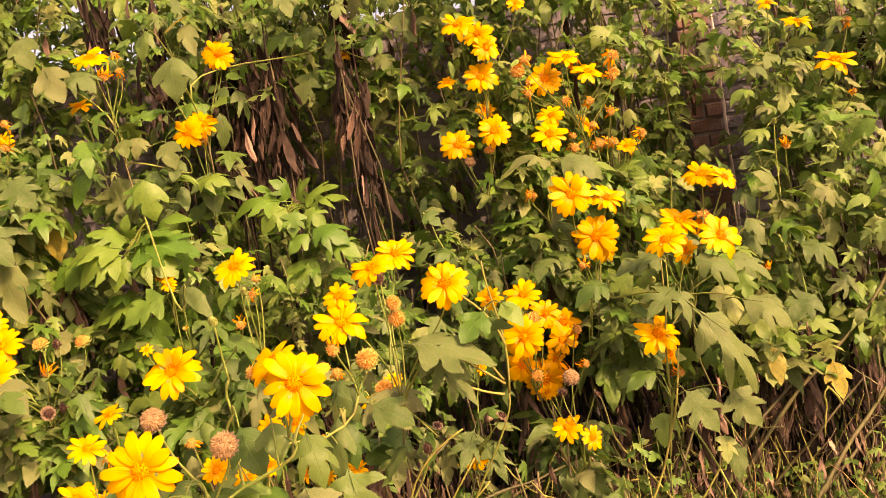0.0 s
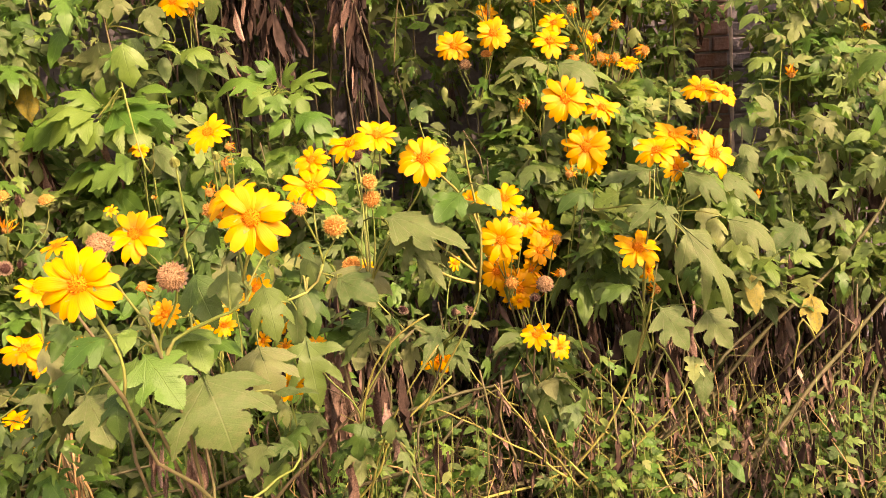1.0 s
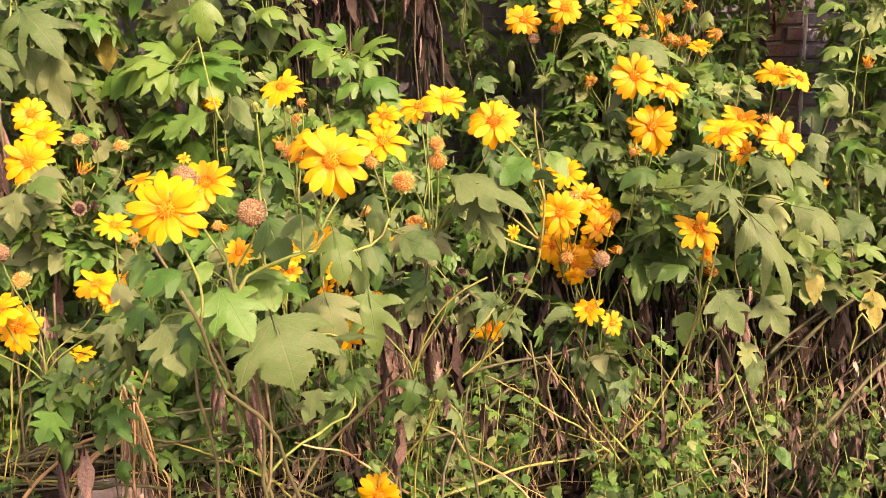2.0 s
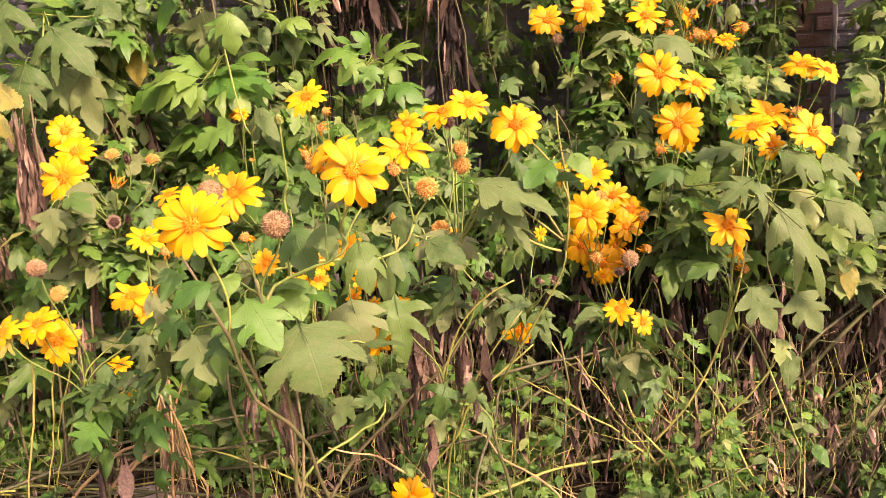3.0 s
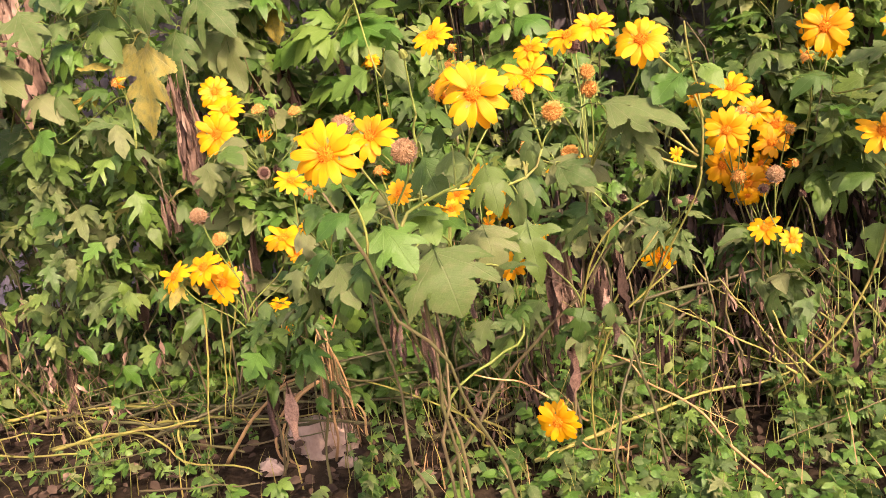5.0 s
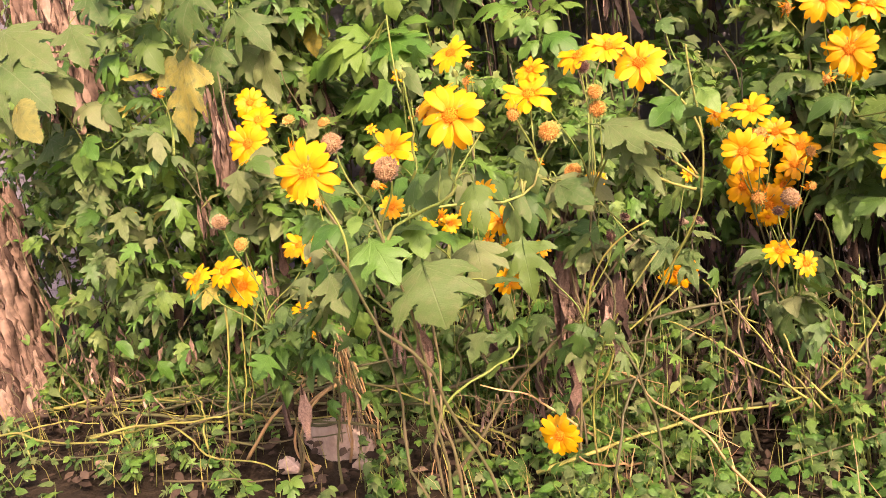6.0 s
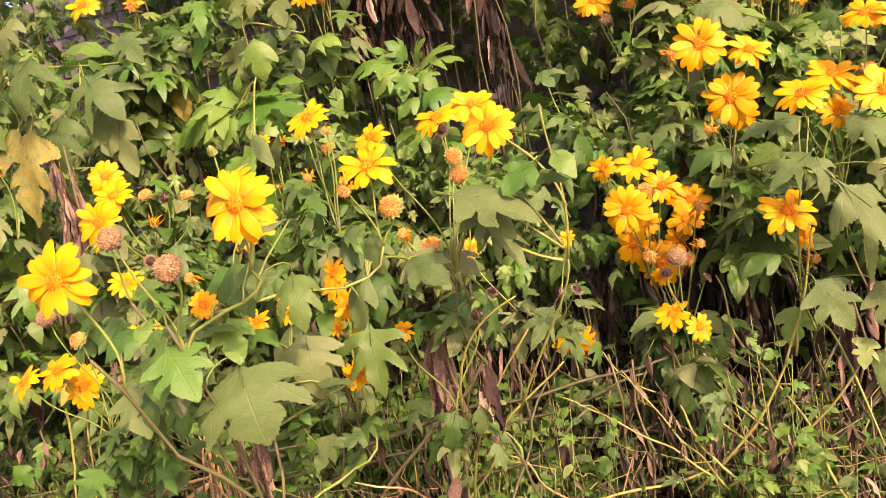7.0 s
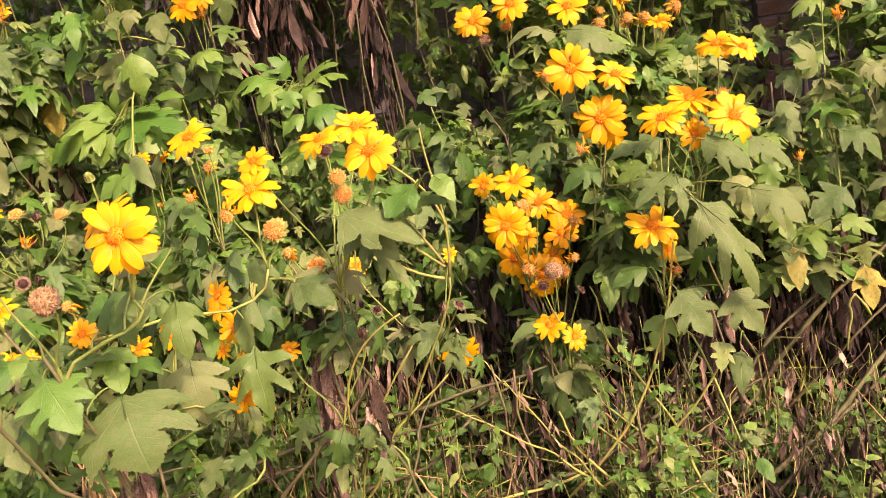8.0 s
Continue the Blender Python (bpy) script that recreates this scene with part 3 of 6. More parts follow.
def shrub(base, heads, leaves, label, count=50, mass=60, size=(0.10, 0.19), tones=None, low=0.35, crown=None, dead=0, twigs=(), knit=0.32, canes=(), fork_height=0.24):
    """A flowering shrub: woody stems from one root, stalks to every head, placed leaves and others along the stems."""
    base = Vector((*base, 0.0))
    plant = thing("tithonia_shrub", base, label, "shrub", "flowering shrubs")
    tones = tones or {"D": 5, "G": 2, "K": 3}
    groups = []
    for h in heads:
        place = Vector(h[:3])
        for g in groups:
            if (place - Vector(g[0][:3])).length < knit:
                g.append(h)
                break
        else:
            groups.append([h])
    pool, nodes = [], []
    for k, g in enumerate(groups or [[]]):
        centre = sum((Vector(h[:3]) for h in g), Vector()) / max(1, len(g)) - base
        fork = min(fork_height, centre.z * 0.3)
        top = Vector(crown) - base if crown else centre + Vector((0, 0.03, -fork))
        a = 2.4 * k
        if k < 3:
            foot = Vector((0.13 * math.cos(a), 0.11 * math.sin(a), -0.04))
            points = curve(foot, Vector((foot.x, foot.y, top.z * 0.35)) + Vector((uniform(-0.18, 0.18), uniform(-0.1, 0.15), 0)),
                           Vector((top.x * 0.7 + uniform(-0.1, 0.1), top.y * 0.7 + 0.05, top.z * 0.7)), top, 14)
        else:
            foot = min(nodes, key=lambda q: (q - top).length + 3 * max(0, q.z - top.z + 0.15))
            reach = (top - foot).length
            points = curve(foot, foot + Vector((uniform(-0.05, 0.05), 0.03, reach * 0.4)), top - Vector((uniform(-0.05, 0.05), -0.03, reach * 0.35)), top, 9)
        points = wander(points, 0.04)
        part("stem", tube_mesh("stem", points, 0.0046 if k < 3 else 0.0034, 0.0026, (BARK, WOODY, BARK, STEM)[min(k, 3)], 7, 0.25), plant, Matrix.Identity(4))
        nodes += points[5:] if k < 3 else points[2:-2]
        pool += [p + base for p in points if p.z > low] * 2
        for x, y, z, d, kind, tilt, azimuth in g:
            place = Vector((x, y, z))
            face = flower(plant, base, place, d, kind, tilt, azimuth)
            local = place - base
            node = points[-1] if rng.random() < 0.6 else points[-2]
            reach = (local - node).length
            end = local - face * d * (0.12 if kind in ("open", "wilt") else 0.25)
            stalk = curve(node, node + Vector((uniform(-0.12, 0.12) * reach, uniform(-0.1, 0.1) * reach, reach * 0.4)), end - (face * 0.5 + Vector((0, 0, 0.8))) * min(0.12, reach * 0.4), end, 9)
            part("flower_stalk", tube_mesh("flower_stalk", stalk, 0.0025, 0.002, STEM, 6), plant, Matrix.Identity(4))
            pool += [p + base for p in stalk[0:5]]
    for a, b, c, d in twigs:
        bare = curve(*(Vector(p) - base for p in (a, b, c, d)), 10)
        part("bare_twig", tube_mesh("bare_twig", bare, 0.0022, 0.0032, OLIVE, 6, 0.2), plant, Matrix.Identity(4), "bare yellow-green twig")
    for a, b, c, d, thick in canes:
        cane = wander(curve(*(Vector(p) - base for p in (a, b, c, d)), 12), 0.014)
        part("stem", tube_mesh("stem", cane, thick, thick * 0.6, OLIVE, 7, 0.2), plant, Matrix.Identity(4), "bright yellow-green stem")
    for bx, by, bz, tx, ty, tz, lobes, tone, width in leaves:
        a, b = Vector((bx, by, bz)), Vector((tx, ty, tz))
        hang = abs(bz - tz) / (b - a).length
        normal = Vector((uniform(-0.2, 0.3), -0.3 - 0.55 * hang, 0.95 - 0.4 * hang))
        form = rng.randrange(3)
        part("leaf", BLADES[tone, lobes][form], plant, facing(a - base, b - a, normal, (b - a).length * 0.88, width) @ Matrix.Rotation(FORMS[form][0] * 0.55, 4, "X"))
        joint = a - base
        node = min(nodes, key=lambda q: (q - joint).length)
        if (node - joint).length > 0.2:
            end = joint + Vector((uniform(-0.04, 0.04), 0.06, -0.05))
            reach = (end - node).length
            bough = curve(node, node + Vector((uniform(-0.1, 0.1) * reach, 0.03, reach * 0.3)), end - Vector((uniform(-0.1, 0.1), -0.02, 0.3)) * reach * 0.6, end, 9)
            part("branch", tube_mesh("branch", bough, 0.0036, 0.0024, STEM, 6, 0.25), plant, Matrix.Identity(4))
            nodes += bough[3:]
            pool += [p + base for p in bough[3:] if p.z > low]
            node = bough[-1]
        back = (a - b).normalized() * 0.02
        twig = curve(node, node + Vector((0, 0, 0.04)), joint + back + Vector((0, 0.02, 0.01)), joint, 6)
        part("leaf_stalk", tube_mesh("leaf_stalk", twig, 0.0024, 0.0016, STEM, 5), plant, Matrix.Identity(4))
    clothe(plant, base, pool, count, mass, size, tones, 0.7, 0.12, 0.55 if base.y > 3 else 0.1)
    rows = []
    for k in range(dead):
        p = pool[rng.randrange(len(pool))]
        rows.append(Matrix.Translation(Vector((p.x, p.y, p.z * uniform(0.4, 0.8))) - base) @ pose(0, 0, 0, 0, 0, uniform(0, 360)) @ Matrix.Scale(uniform(0.10, 0.17), 4))
    hang_dead(plant, rows, dead)
    return plant


def thicket(base, height, mass, tones, low=0.4, spread=0.32, size=(0.06, 0.13), dead=6, count=20):
    """A taller leafy shrub of the hedge behind, with several arching stems."""
    base = Vector((*base, 0.0))
    plant = thing("leafy_shrub", base, "tall leafy green shrub of the dense hedge", "shrub", "hedge shrubs")
    pool = []
    for k in range(4):
        a = 1.57 * k + uniform(-0.4, 0.4)
        foot = Vector((0.06 * math.cos(a), 0.06 * math.sin(a), -0.04))
        top = Vector((spread * math.cos(a), spread * math.sin(a) * 0.8, height * uniform(0.72, 1.0)))
        points = curve(foot, Vector((foot.x + uniform(-0.25, 0.25), foot.y + uniform(-0.1, 0.2), height * 0.3)), Vector((top.x * 0.6 + uniform(-0.15, 0.15), top.y * 0.6, height * 0.65)), top, 12)
        points = wander(points, 0.12)
        part("stem", tube_mesh("stem", points, 0.0052, 0.0026, WOODY if k % 2 == 0 else BARK, 6, 0.2), plant, Matrix.Identity(4))
        for i, p in enumerate(points):
            if p.z > low:
                pool += [p + base] * (1 + i // 4)
    clothe(plant, base, pool, count, mass, size, tones, 0.6, 0.22, 0.55)
    rows = []
    for k in range(dead):
        p = pool[rng.randrange(len(pool))]
        rows.append(Matrix.Translation(p - base - Vector((0, 0, uniform(0, 0.3)))) @ pose(0, 0, 0, 0, 0, uniform(0, 360)) @ Matrix.Scale(uniform(0.1, 0.18), 4))
    hang_dead(plant, rows, dead)
    return plant


def dead_stem(base, top, bottom, radius, count, size=(0.14, 0.27), label="dead stem hung with dark withered leaves", narrow=(0.35, 1.0), tone="brown", keep=12, stems=2, swing=10, core=0.0):
    """A dead stem from the ground up, with a dense curtain of withered leaves between two heights."""
    base = Vector((*base, 0.0))
    plant = thing("dead_stem", base, label, "dead plant", "dead stems")
    for k in range(stems):
        lean = Vector((uniform(-0.06, 0.06), uniform(-0.06, 0.06), top + 0.05))
        points = curve(Vector((0.03 * k, 0, -0.03)), Vector((uniform(-0.05, 0.05), 0, top * 0.4)), Vector((lean.x, lean.y, top * 0.7)), lean, 8)
        part("stem", tube_mesh("stem", wander(points, 0.08), 0.0045, 0.003, DEAD_SHADED if tone == "dark" else WOODY, 6, 0.25), plant, Matrix.Identity(4))
    if core:
        trunk = bmesh.new()
        tube(trunk, [Vector((0.05 * noise.noise(Vector((0, 0, k))), 0.03 * noise.noise(Vector((5, 0, k))), top * k / 12 - 0.03)) for k in range(13)], core * 1.1, core * 0.8, 12, 0.1)
        part("core", mesh_of("core", trunk, DEAD_PALE), plant, Matrix.Identity(4), "pinkish-brown core of matted dead leaves")
    rows = []
    for k in range(count):
        a, r = uniform(0, 6.283), max(core, radius * math.sqrt(rng.random()))
        s = uniform(*size)
        z = uniform(min(bottom + s * 0.9, top), top)
        rows.append(Matrix.Translation((r * math.cos(a), r * math.sin(a), z)) @ pose(0, 0, 0, uniform(-swing, swing), uniform(-swing, swing), uniform(0, 360)) @ Matrix.Diagonal((s * uniform(*narrow), s * uniform(*narrow), s, 1)))
    hang_dead(plant, rows, keep, tone)
    return plant


def fallen(a, b, thick, material, sag, label="dry stalk lying among the weeds", side=0.0):
    """A fallen stalk from a to b, bowed, with a few broken side twigs."""
    a, b = Vector(a), Vector(b)
    ob = thing("fallen_stalk", (a.x, a.y, 0), label, "dry stalk", "fallen stalks")
    mid = (b - a) / 3
    bow = Vector((-mid.y, mid.x, 0)) * side + Vector((0, 0, sag))
    origin = Vector((a.x, a.y, 0))
    points = curve(a - origin, a - origin + mid + bow, a - origin + mid * 2 + bow, b - origin, 18)
    sway = (b - a).length * 0.07
    for i, p in enumerate(points):
        u = i / 18
        points[i] = p + Vector((noise.noise(Vector((a.x * 9, u * 3.5, 1))), noise.noise(Vector((a.y * 9, u * 3.5, 5))), 0.6 * noise.noise(Vector((a.x * 7, u * 3.5, 9))))) * sway * min(1, u * 4)
    part("stalk", tube_mesh("stalk", points, thick, thick * 0.55, material, 6, 0.18), ob, Matrix.Identity(4))
    for k in range(2):
        p = points[5 + 7 * k]
        twig = [p, p + Vector((uniform(-0.05, 0.05), uniform(-0.05, 0.02), uniform(0.03, 0.07))), p + Vector((uniform(-0.12, 0.12), uniform(-0.1, 0.03), uniform(0.05, 0.16)))]
        part("twig", tube_mesh("twig", twig, thick * 0.4, thick * 0.2, material, 5), ob, Matrix.Identity(4))
    return ob


# ---- structure ----
def ground():
    bm = bmesh.new()
    xs = [-60, -20, -8, *np.linspace(-4, 4, 65), 8, 20, 60]
    ys = [-60, -20, -6, *np.linspace(-1.5, 5, 53), 9, 20, 60]
    grid = []
    for x in xs:
        row = []
        for y in ys:
            z = -0.012 + 0.045 * noise.noise(Vector((x * 1.7, y * 1.7, 4))) + 0.02 * noise.noise(Vector((x * 6, y * 6, 9)))
            row.append(bm.verts.new((x, y, z if abs(x) < 5 and -2 < y < 6 else -0.02)))
        grid.append(row)
    for a, b in zip(grid, grid[1:]):
        for j in range(len(ys) - 1):
            bm.faces.new((a[j], b[j], b[j + 1], a[j + 1]))
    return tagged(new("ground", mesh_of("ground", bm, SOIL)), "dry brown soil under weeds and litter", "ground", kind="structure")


ground()
WALL_Y = 4.45


def box(bm, low, high, rough=0.0):
    verts = [bm.verts.new((x + uniform(-rough, rough), y + uniform(-rough, rough), z + uniform(-rough, rough)))
             for x in (low[0], high[0]) for y in (low[1], high[1]) for z in (low[2], high[2])]
    for f in ((0, 1, 3, 2), (4, 6, 7, 5), (0, 4, 5, 1), (2, 3, 7, 6), (0, 2, 6, 4), (1, 5, 7, 3)):
        bm.faces.new([verts[i] for i in f])


def brick_data(w, h, d, material, seed):
    pick = random.Random(seed)
    bm = bmesh.new()
    box(bm, (0, 0, 0), (w, d, h))
    bmesh.ops.bevel(bm, geom=list(bm.edges), offset=0.005, segments=1, affect="EDGES")
    for v in bm.verts:
        v.co += Vector((pick.uniform(-1, 1), pick.uniform(-1, 1), pick.uniform(-1, 1))) * 0.0025
    return mesh_of("brick", bm, material, smooth=False)


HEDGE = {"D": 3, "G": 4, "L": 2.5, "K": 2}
# paler mix right of x = 0.2 puts sunlight into the leaf colour
SUN_TONED_HEDGE = {"L": 8, "D": 2, "G": 4}

# ---- the shrubs in flower ----
HEADS_A_PART_1 = [
    (-0.453, 1.142, 1.147, 0.117, "open", 18, 5),
    (-0.659, 1.5, 1.161, 0.062, "open", 60, -20),
    (-0.496, 1.32, 1.179, 0.045, "seed", 45, 0),
    (-0.371, 1.288, 1.125, 0.048, "seed", 20, 0),
    (-0.801, 1.75, 1.005, 0.048, "wilt", 0, 30),
    (-0.234, 1.3, 1.21, 0.12, "open", 22, 8),
    (-0.283, 1.36, 1.24, 0.103, "open", 55, -25),
    (-0.333, 1.4, 1.218, 0.063, "wilt", 10, -50),
    (-0.229, 1.818, 1.219, 0.127, "open", 50, 10),
    (-0.235, 1.694, 1.182, 0.07, "wilt", -20, 0),
    (-0.18, 1.789, 1.13, 0.051, "spent", 30, 0),
    (-0.467, 1.49, 1.02, 0.058, "open", 20, 20),
]
HEADS_A_PART_2 = [
    (-0.461, 1.65, 0.942, 0.062, "open", 45, 0),
    (-0.439, 1.75, 0.93, 0.055, "open", 10, 30),
    (-0.382, 1.85, 0.864, 0.047, "open", 20, -20),
    (-0.332, 1.85, 0.847, 0.044, "open", 50, 20),
    (-0.404, 1.92, 0.977, 0.083, "open", 28, -25),
    (-0.46, 1.75, 0.951, 0.047, "open", 20, -40),
    (-0.346, 1.86, 0.912, 0.08, "open", 5, 25),
    (-0.307, 1.75, 0.78, 0.071, "open", -5, 20),
    (-0.453, 1.6, 1.297, 0.029, "bud", 65, 0),
    (-0.805, 1.7, 0.927, 0.044, "open", 20, -30),
    (-0.734, 1.7, 0.922, 0.033, "open", 30, 30),
    (-0.528, 1.55, 1.065, 0.049, "wilt", 30, 0),
]
HEADS_A = HEADS_A_PART_1 + HEADS_A_PART_2
LEAVES_A_PART_1 = [
    (-0.404, 1.470, 0.909, -0.346, 1.425, 0.763, 5, "D", 1.5),
    (-0.465, 1.360, 0.981, -0.393, 1.315, 0.902, 5, "G", 1.1),
    (-0.328, 1.600, 0.922, -0.295, 1.555, 0.808, 5, "D", 1.15),
    (-0.263, 1.760, 0.894, -0.236, 1.715, 0.743, 7, "K", 1.0),
    (-0.345, 1.500, 1.096, -0.328, 1.455, 1.027, 3, "K", 1.1),
    (-0.286, 1.520, 1.062, -0.257, 1.475, 0.953, 5, "K", 0.8),
    (-0.269, 1.840, 1.005, -0.248, 1.795, 0.871, 5, "K", 0.7),
    (-0.425, 1.550, 1.083, -0.379, 1.505, 0.986, 3, "K", 1.0),
    (-0.425, 1.500, 0.991, -0.390, 1.455, 0.911, 3, "G", 1.0),
    (-0.551, 1.420, 0.997, -0.619, 1.375, 0.959, 3, "G", 1.1),
]
LEAVES_A_PART_2 = [
    (-0.522, 1.400, 0.906, -0.524, 1.355, 0.830, 5, "K", 1.0),
    (-0.472, 1.340, 1.033, -0.470, 1.295, 0.990, 1, "G", 1.0),
    (-0.593, 1.400, 0.902, -0.541, 1.355, 0.822, 5, "D", 1.0),
    (-0.290, 1.550, 0.836, -0.189, 1.505, 0.840, 1, "D", 0.7),
    (-0.483, 1.380, 0.973, -0.488, 1.335, 0.883, 5, "G", 1.15),
    (-0.188, 2.100, 0.973, -0.088, 2.055, 0.910, 5, "D", 0.8),
    (-0.505, 1.500, 0.964, -0.371, 1.455, 0.973, 1, "K", 0.7),
    (-0.270, 1.800, 1.004, -0.283, 1.755, 0.861, 3, "D", 0.6),
    (-0.417, 1.550, 0.942, -0.335, 1.505, 0.932, 3, "G", 0.8),
    (-0.227, 1.950, 0.999, -0.123, 1.905, 0.925, 5, "D", 0.9),
]
LEAVES_A = LEAVES_A_PART_1 + LEAVES_A_PART_2
LEAVES_A1 = [
    (-0.236, 1.45, 1.162, -0.329, 1.41, 1.122, 1, "D", 0.7),
]
HEADS_B_PART_1 = [
    (-0.233, 1.871, 1.276, 0.082, "open", 38, -10),
    (-0.135, 2.147, 1.199, 0.042, "spent", 10, 30),
    (-0.137, 2.172, 1.152, 0.049, "spent", 20, 0),
    (-0.187, 2.214, 1.299, 0.116, "open", 55, -10),
    (-0.127, 2.358, 1.317, 0.118, "open", 35, 20),
    (-0.166, 2.18, 1.268, 0.043, "dark", 10, 0),
    (0.023, 1.899, 1.261, 0.122, "open", 25, 0),
    (0.073, 2.4, 0.922, 0.051, "open", 10, 40),
    (0.063, 2.223, 0.815, 0.044, "dark", 30, -40),
]
HEADS_B_PART_2 = [
    (0.111, 2.22, 0.819, 0.041, "dark", 10, 40),
    (-0.211, 2, 0.965, 0.075, "open", 55, 0),
    (-0.179, 2.004, 1.006, 0.043, "spent", 40, 0),
    (-0.343, 2.25, 1.01, 0.07, "wilt", 20, 0),
    (-0.182, 2, 1.003, 0.045, "spent", 40, 0),
    (-0.204, 2.4, 0.923, 0.067, "open", 10, 30),
    (-0.289, 2, 0.806, 0.063, "open", 60, 20),
    (-0.098, 2, 0.829, 0.041, "dark", 20, 0),
    (-0.063, 2.05, 0.871, 0.033, "dark", 20, 0),
]
HEADS_B = HEADS_B_PART_1 + HEADS_B_PART_2
LEAVES_B = [
    (-0.204, 1.9, 0.992, -0.104, 1.86, 0.937, 3, "D", 1),
    (-0.084, 1.9, 1.127, 0.106, 1.86, 1.067, 5, "D", 0.8),
    (-0.063, 1.95, 1.103, 0.04, 1.91, 1.023, 5, "D", 1),
    (0.108, 1.92, 1.175, 0.039, 1.88, 1.114, 3, "G", 1.1),
    (0.149, 1.92, 1.188, 0.199, 1.88, 1.121, 1, "G", 1.1),
]
HEADS_C_PART_1 = [
    (0.137, 2.868, 1.058, 0.095, "open", 20, -20),
    (0.252, 2.743, 1.071, 0.132, "open", 50, 0),
    (0.223, 2.588, 0.955, 0.14, "open", 12, -5),
    (0.273, 2.7, 0.996, 0.093, "wilt", 30, 0),
    (0.317, 2.75, 0.993, 0.114, "open", 20, 15),
    (0.288, 2.83, 0.739, 0.149, "open", 5, 10),
    (0.212, 2.8, 0.813, 0.122, "open", 5, -15),
    (0.374, 2.86, 0.867, 0.115, "open", 35, 0),
    (0.205, 2.72, 0.885, 0.085, "wilt", 10, -20),
    (0.25, 2.86, 0.87, 0.10, "open", 5, 10),
    (0.335, 2.86, 0.80, 0.10, "open", 0, 35),
]
HEADS_C_PART_2 = [
    (0.26, 2.76, 0.78, 0.11, "wilt", -10, 0),
    (0.37, 2.76, 0.76, 0.10, "wilt", -5, 25),
    (0.42, 2.75, 0.92, 0.08, "wilt", 20, 30),
    (0.416, 2.6, 0.832, 0.061, "wilt", 10, 40),
    (0.285, 2.78, 0.708, 0.066, "open", -20, 0),
    (0.35, 2.513, 0.818, 0.053, "seed", 40, 0),
    (0.315, 2.5, 0.778, 0.039, "dark", 20, 0),
    (0.425, 2.5, 0.756, 0.035, "dark", 10, 40),
    (0.316, 2.542, 0.646, 0.108, "open", 48, -10),
    (0.387, 2.509, 0.611, 0.081, "open", 22, 15),
    (-0.006, 2.715, 0.537, 0.133, "open", -25, 20),
]
HEADS_C = HEADS_C_PART_1 + HEADS_C_PART_2
LEAVES_C = [
    (-0.053, 3, 1.394, 0.004, 2.96, 1.344, 3, "K", 1),
]
HEADS_D = [
    (0.394, 2.932, 0.916, 0.137, "open", 45, 10),
    (0.47, 2.741, 1.39, 0.157, "open", 15, 0),
    (0.605, 2.829, 1.353, 0.12, "open", 40, 15),
    (0.543, 2.813, 1.225, 0.158, "open", 15, -5),
    (0.573, 2.86, 1.167, 0.106, "open", 0, 20),
    (0.471, 2.728, 1.142, 0.066, "wilt", -10, -30),
    (0.482, 3.2, 1.619, 0.148, "open", 42, 0),
    (0.376, 3.1, 1.391, 0.057, "wilt", -10, 40),
]
LEAVES_D = [
    (0.468, 2.9, 1.52, 0.607, 2.86, 1.418, 5, "D", 1),
    (0.448, 2.95, 1.512, 0.282, 2.91, 1.51, 5, "D", 1),
]
HEADS_E = [
    (0.697, 2.46, 1.214, 0.13, "open", 55, -10),
    (0.797, 2.651, 1.247, 0.136, "open", 50, 15),
    (0.9, 2.72, 1.244, 0.11, "wilt", 50, 30),
    (0.899, 2.563, 1.186, 0.145, "open", 25, 20),
    (0.798, 2.63, 1.147, 0.098, "open", 10, 30),
    (0.879, 2.618, 1.39, 0.119, "open", 50, -20),
    (0.944, 2.583, 1.368, 0.097, "open", 40, 25),
    (0.643, 2.51, 0.913, 0.15, "open", 48, 12),
    (0.684, 2.55, 0.832, 0.073, "open", 0, 40),
    (0.673, 2.6, 1.073, 0.028, "bud", 60, 0),
    (0.883, 3, 1.398, 0.03, "bud", 70, 0),
    (1.162, 2.9, 1.268, 0.029, "bud", 50, 0),
    (1.247, 2.9, 1.52, 0.028, "bud", 60, 0),
    (1.12, 2.8, 1.016, 0.045, "wilt", -50, 0),
    (0.701, 2.52, 0.775, 0.065, "wilt", 0, 40),
]
LEAVES_E_PART_1 = [
    (0.709, 2.460, 1.066, 0.603, 2.415, 0.988, 7, "D", 1.0),
    (0.717, 2.460, 1.057, 0.724, 2.415, 0.947, 7, "D", 0.8),
    (0.749, 2.420, 0.995, 0.894, 2.375, 0.716, 7, "D", 0.55),
    (0.894, 2.440, 0.998, 1.031, 2.395, 0.890, 5, "D", 0.8),
    (0.797, 2.550, 1.138, 0.925, 2.505, 1.033, 5, "D", 0.7),
    (0.930, 2.600, 1.116, 1.040, 2.555, 1.031, 5, "D", 0.8),
    (0.682, 2.420, 0.745, 0.755, 2.375, 0.624, 5, "D", 1.0),
    (0.822, 2.440, 0.724, 0.890, 2.395, 0.612, 5, "D", 1.0),
]
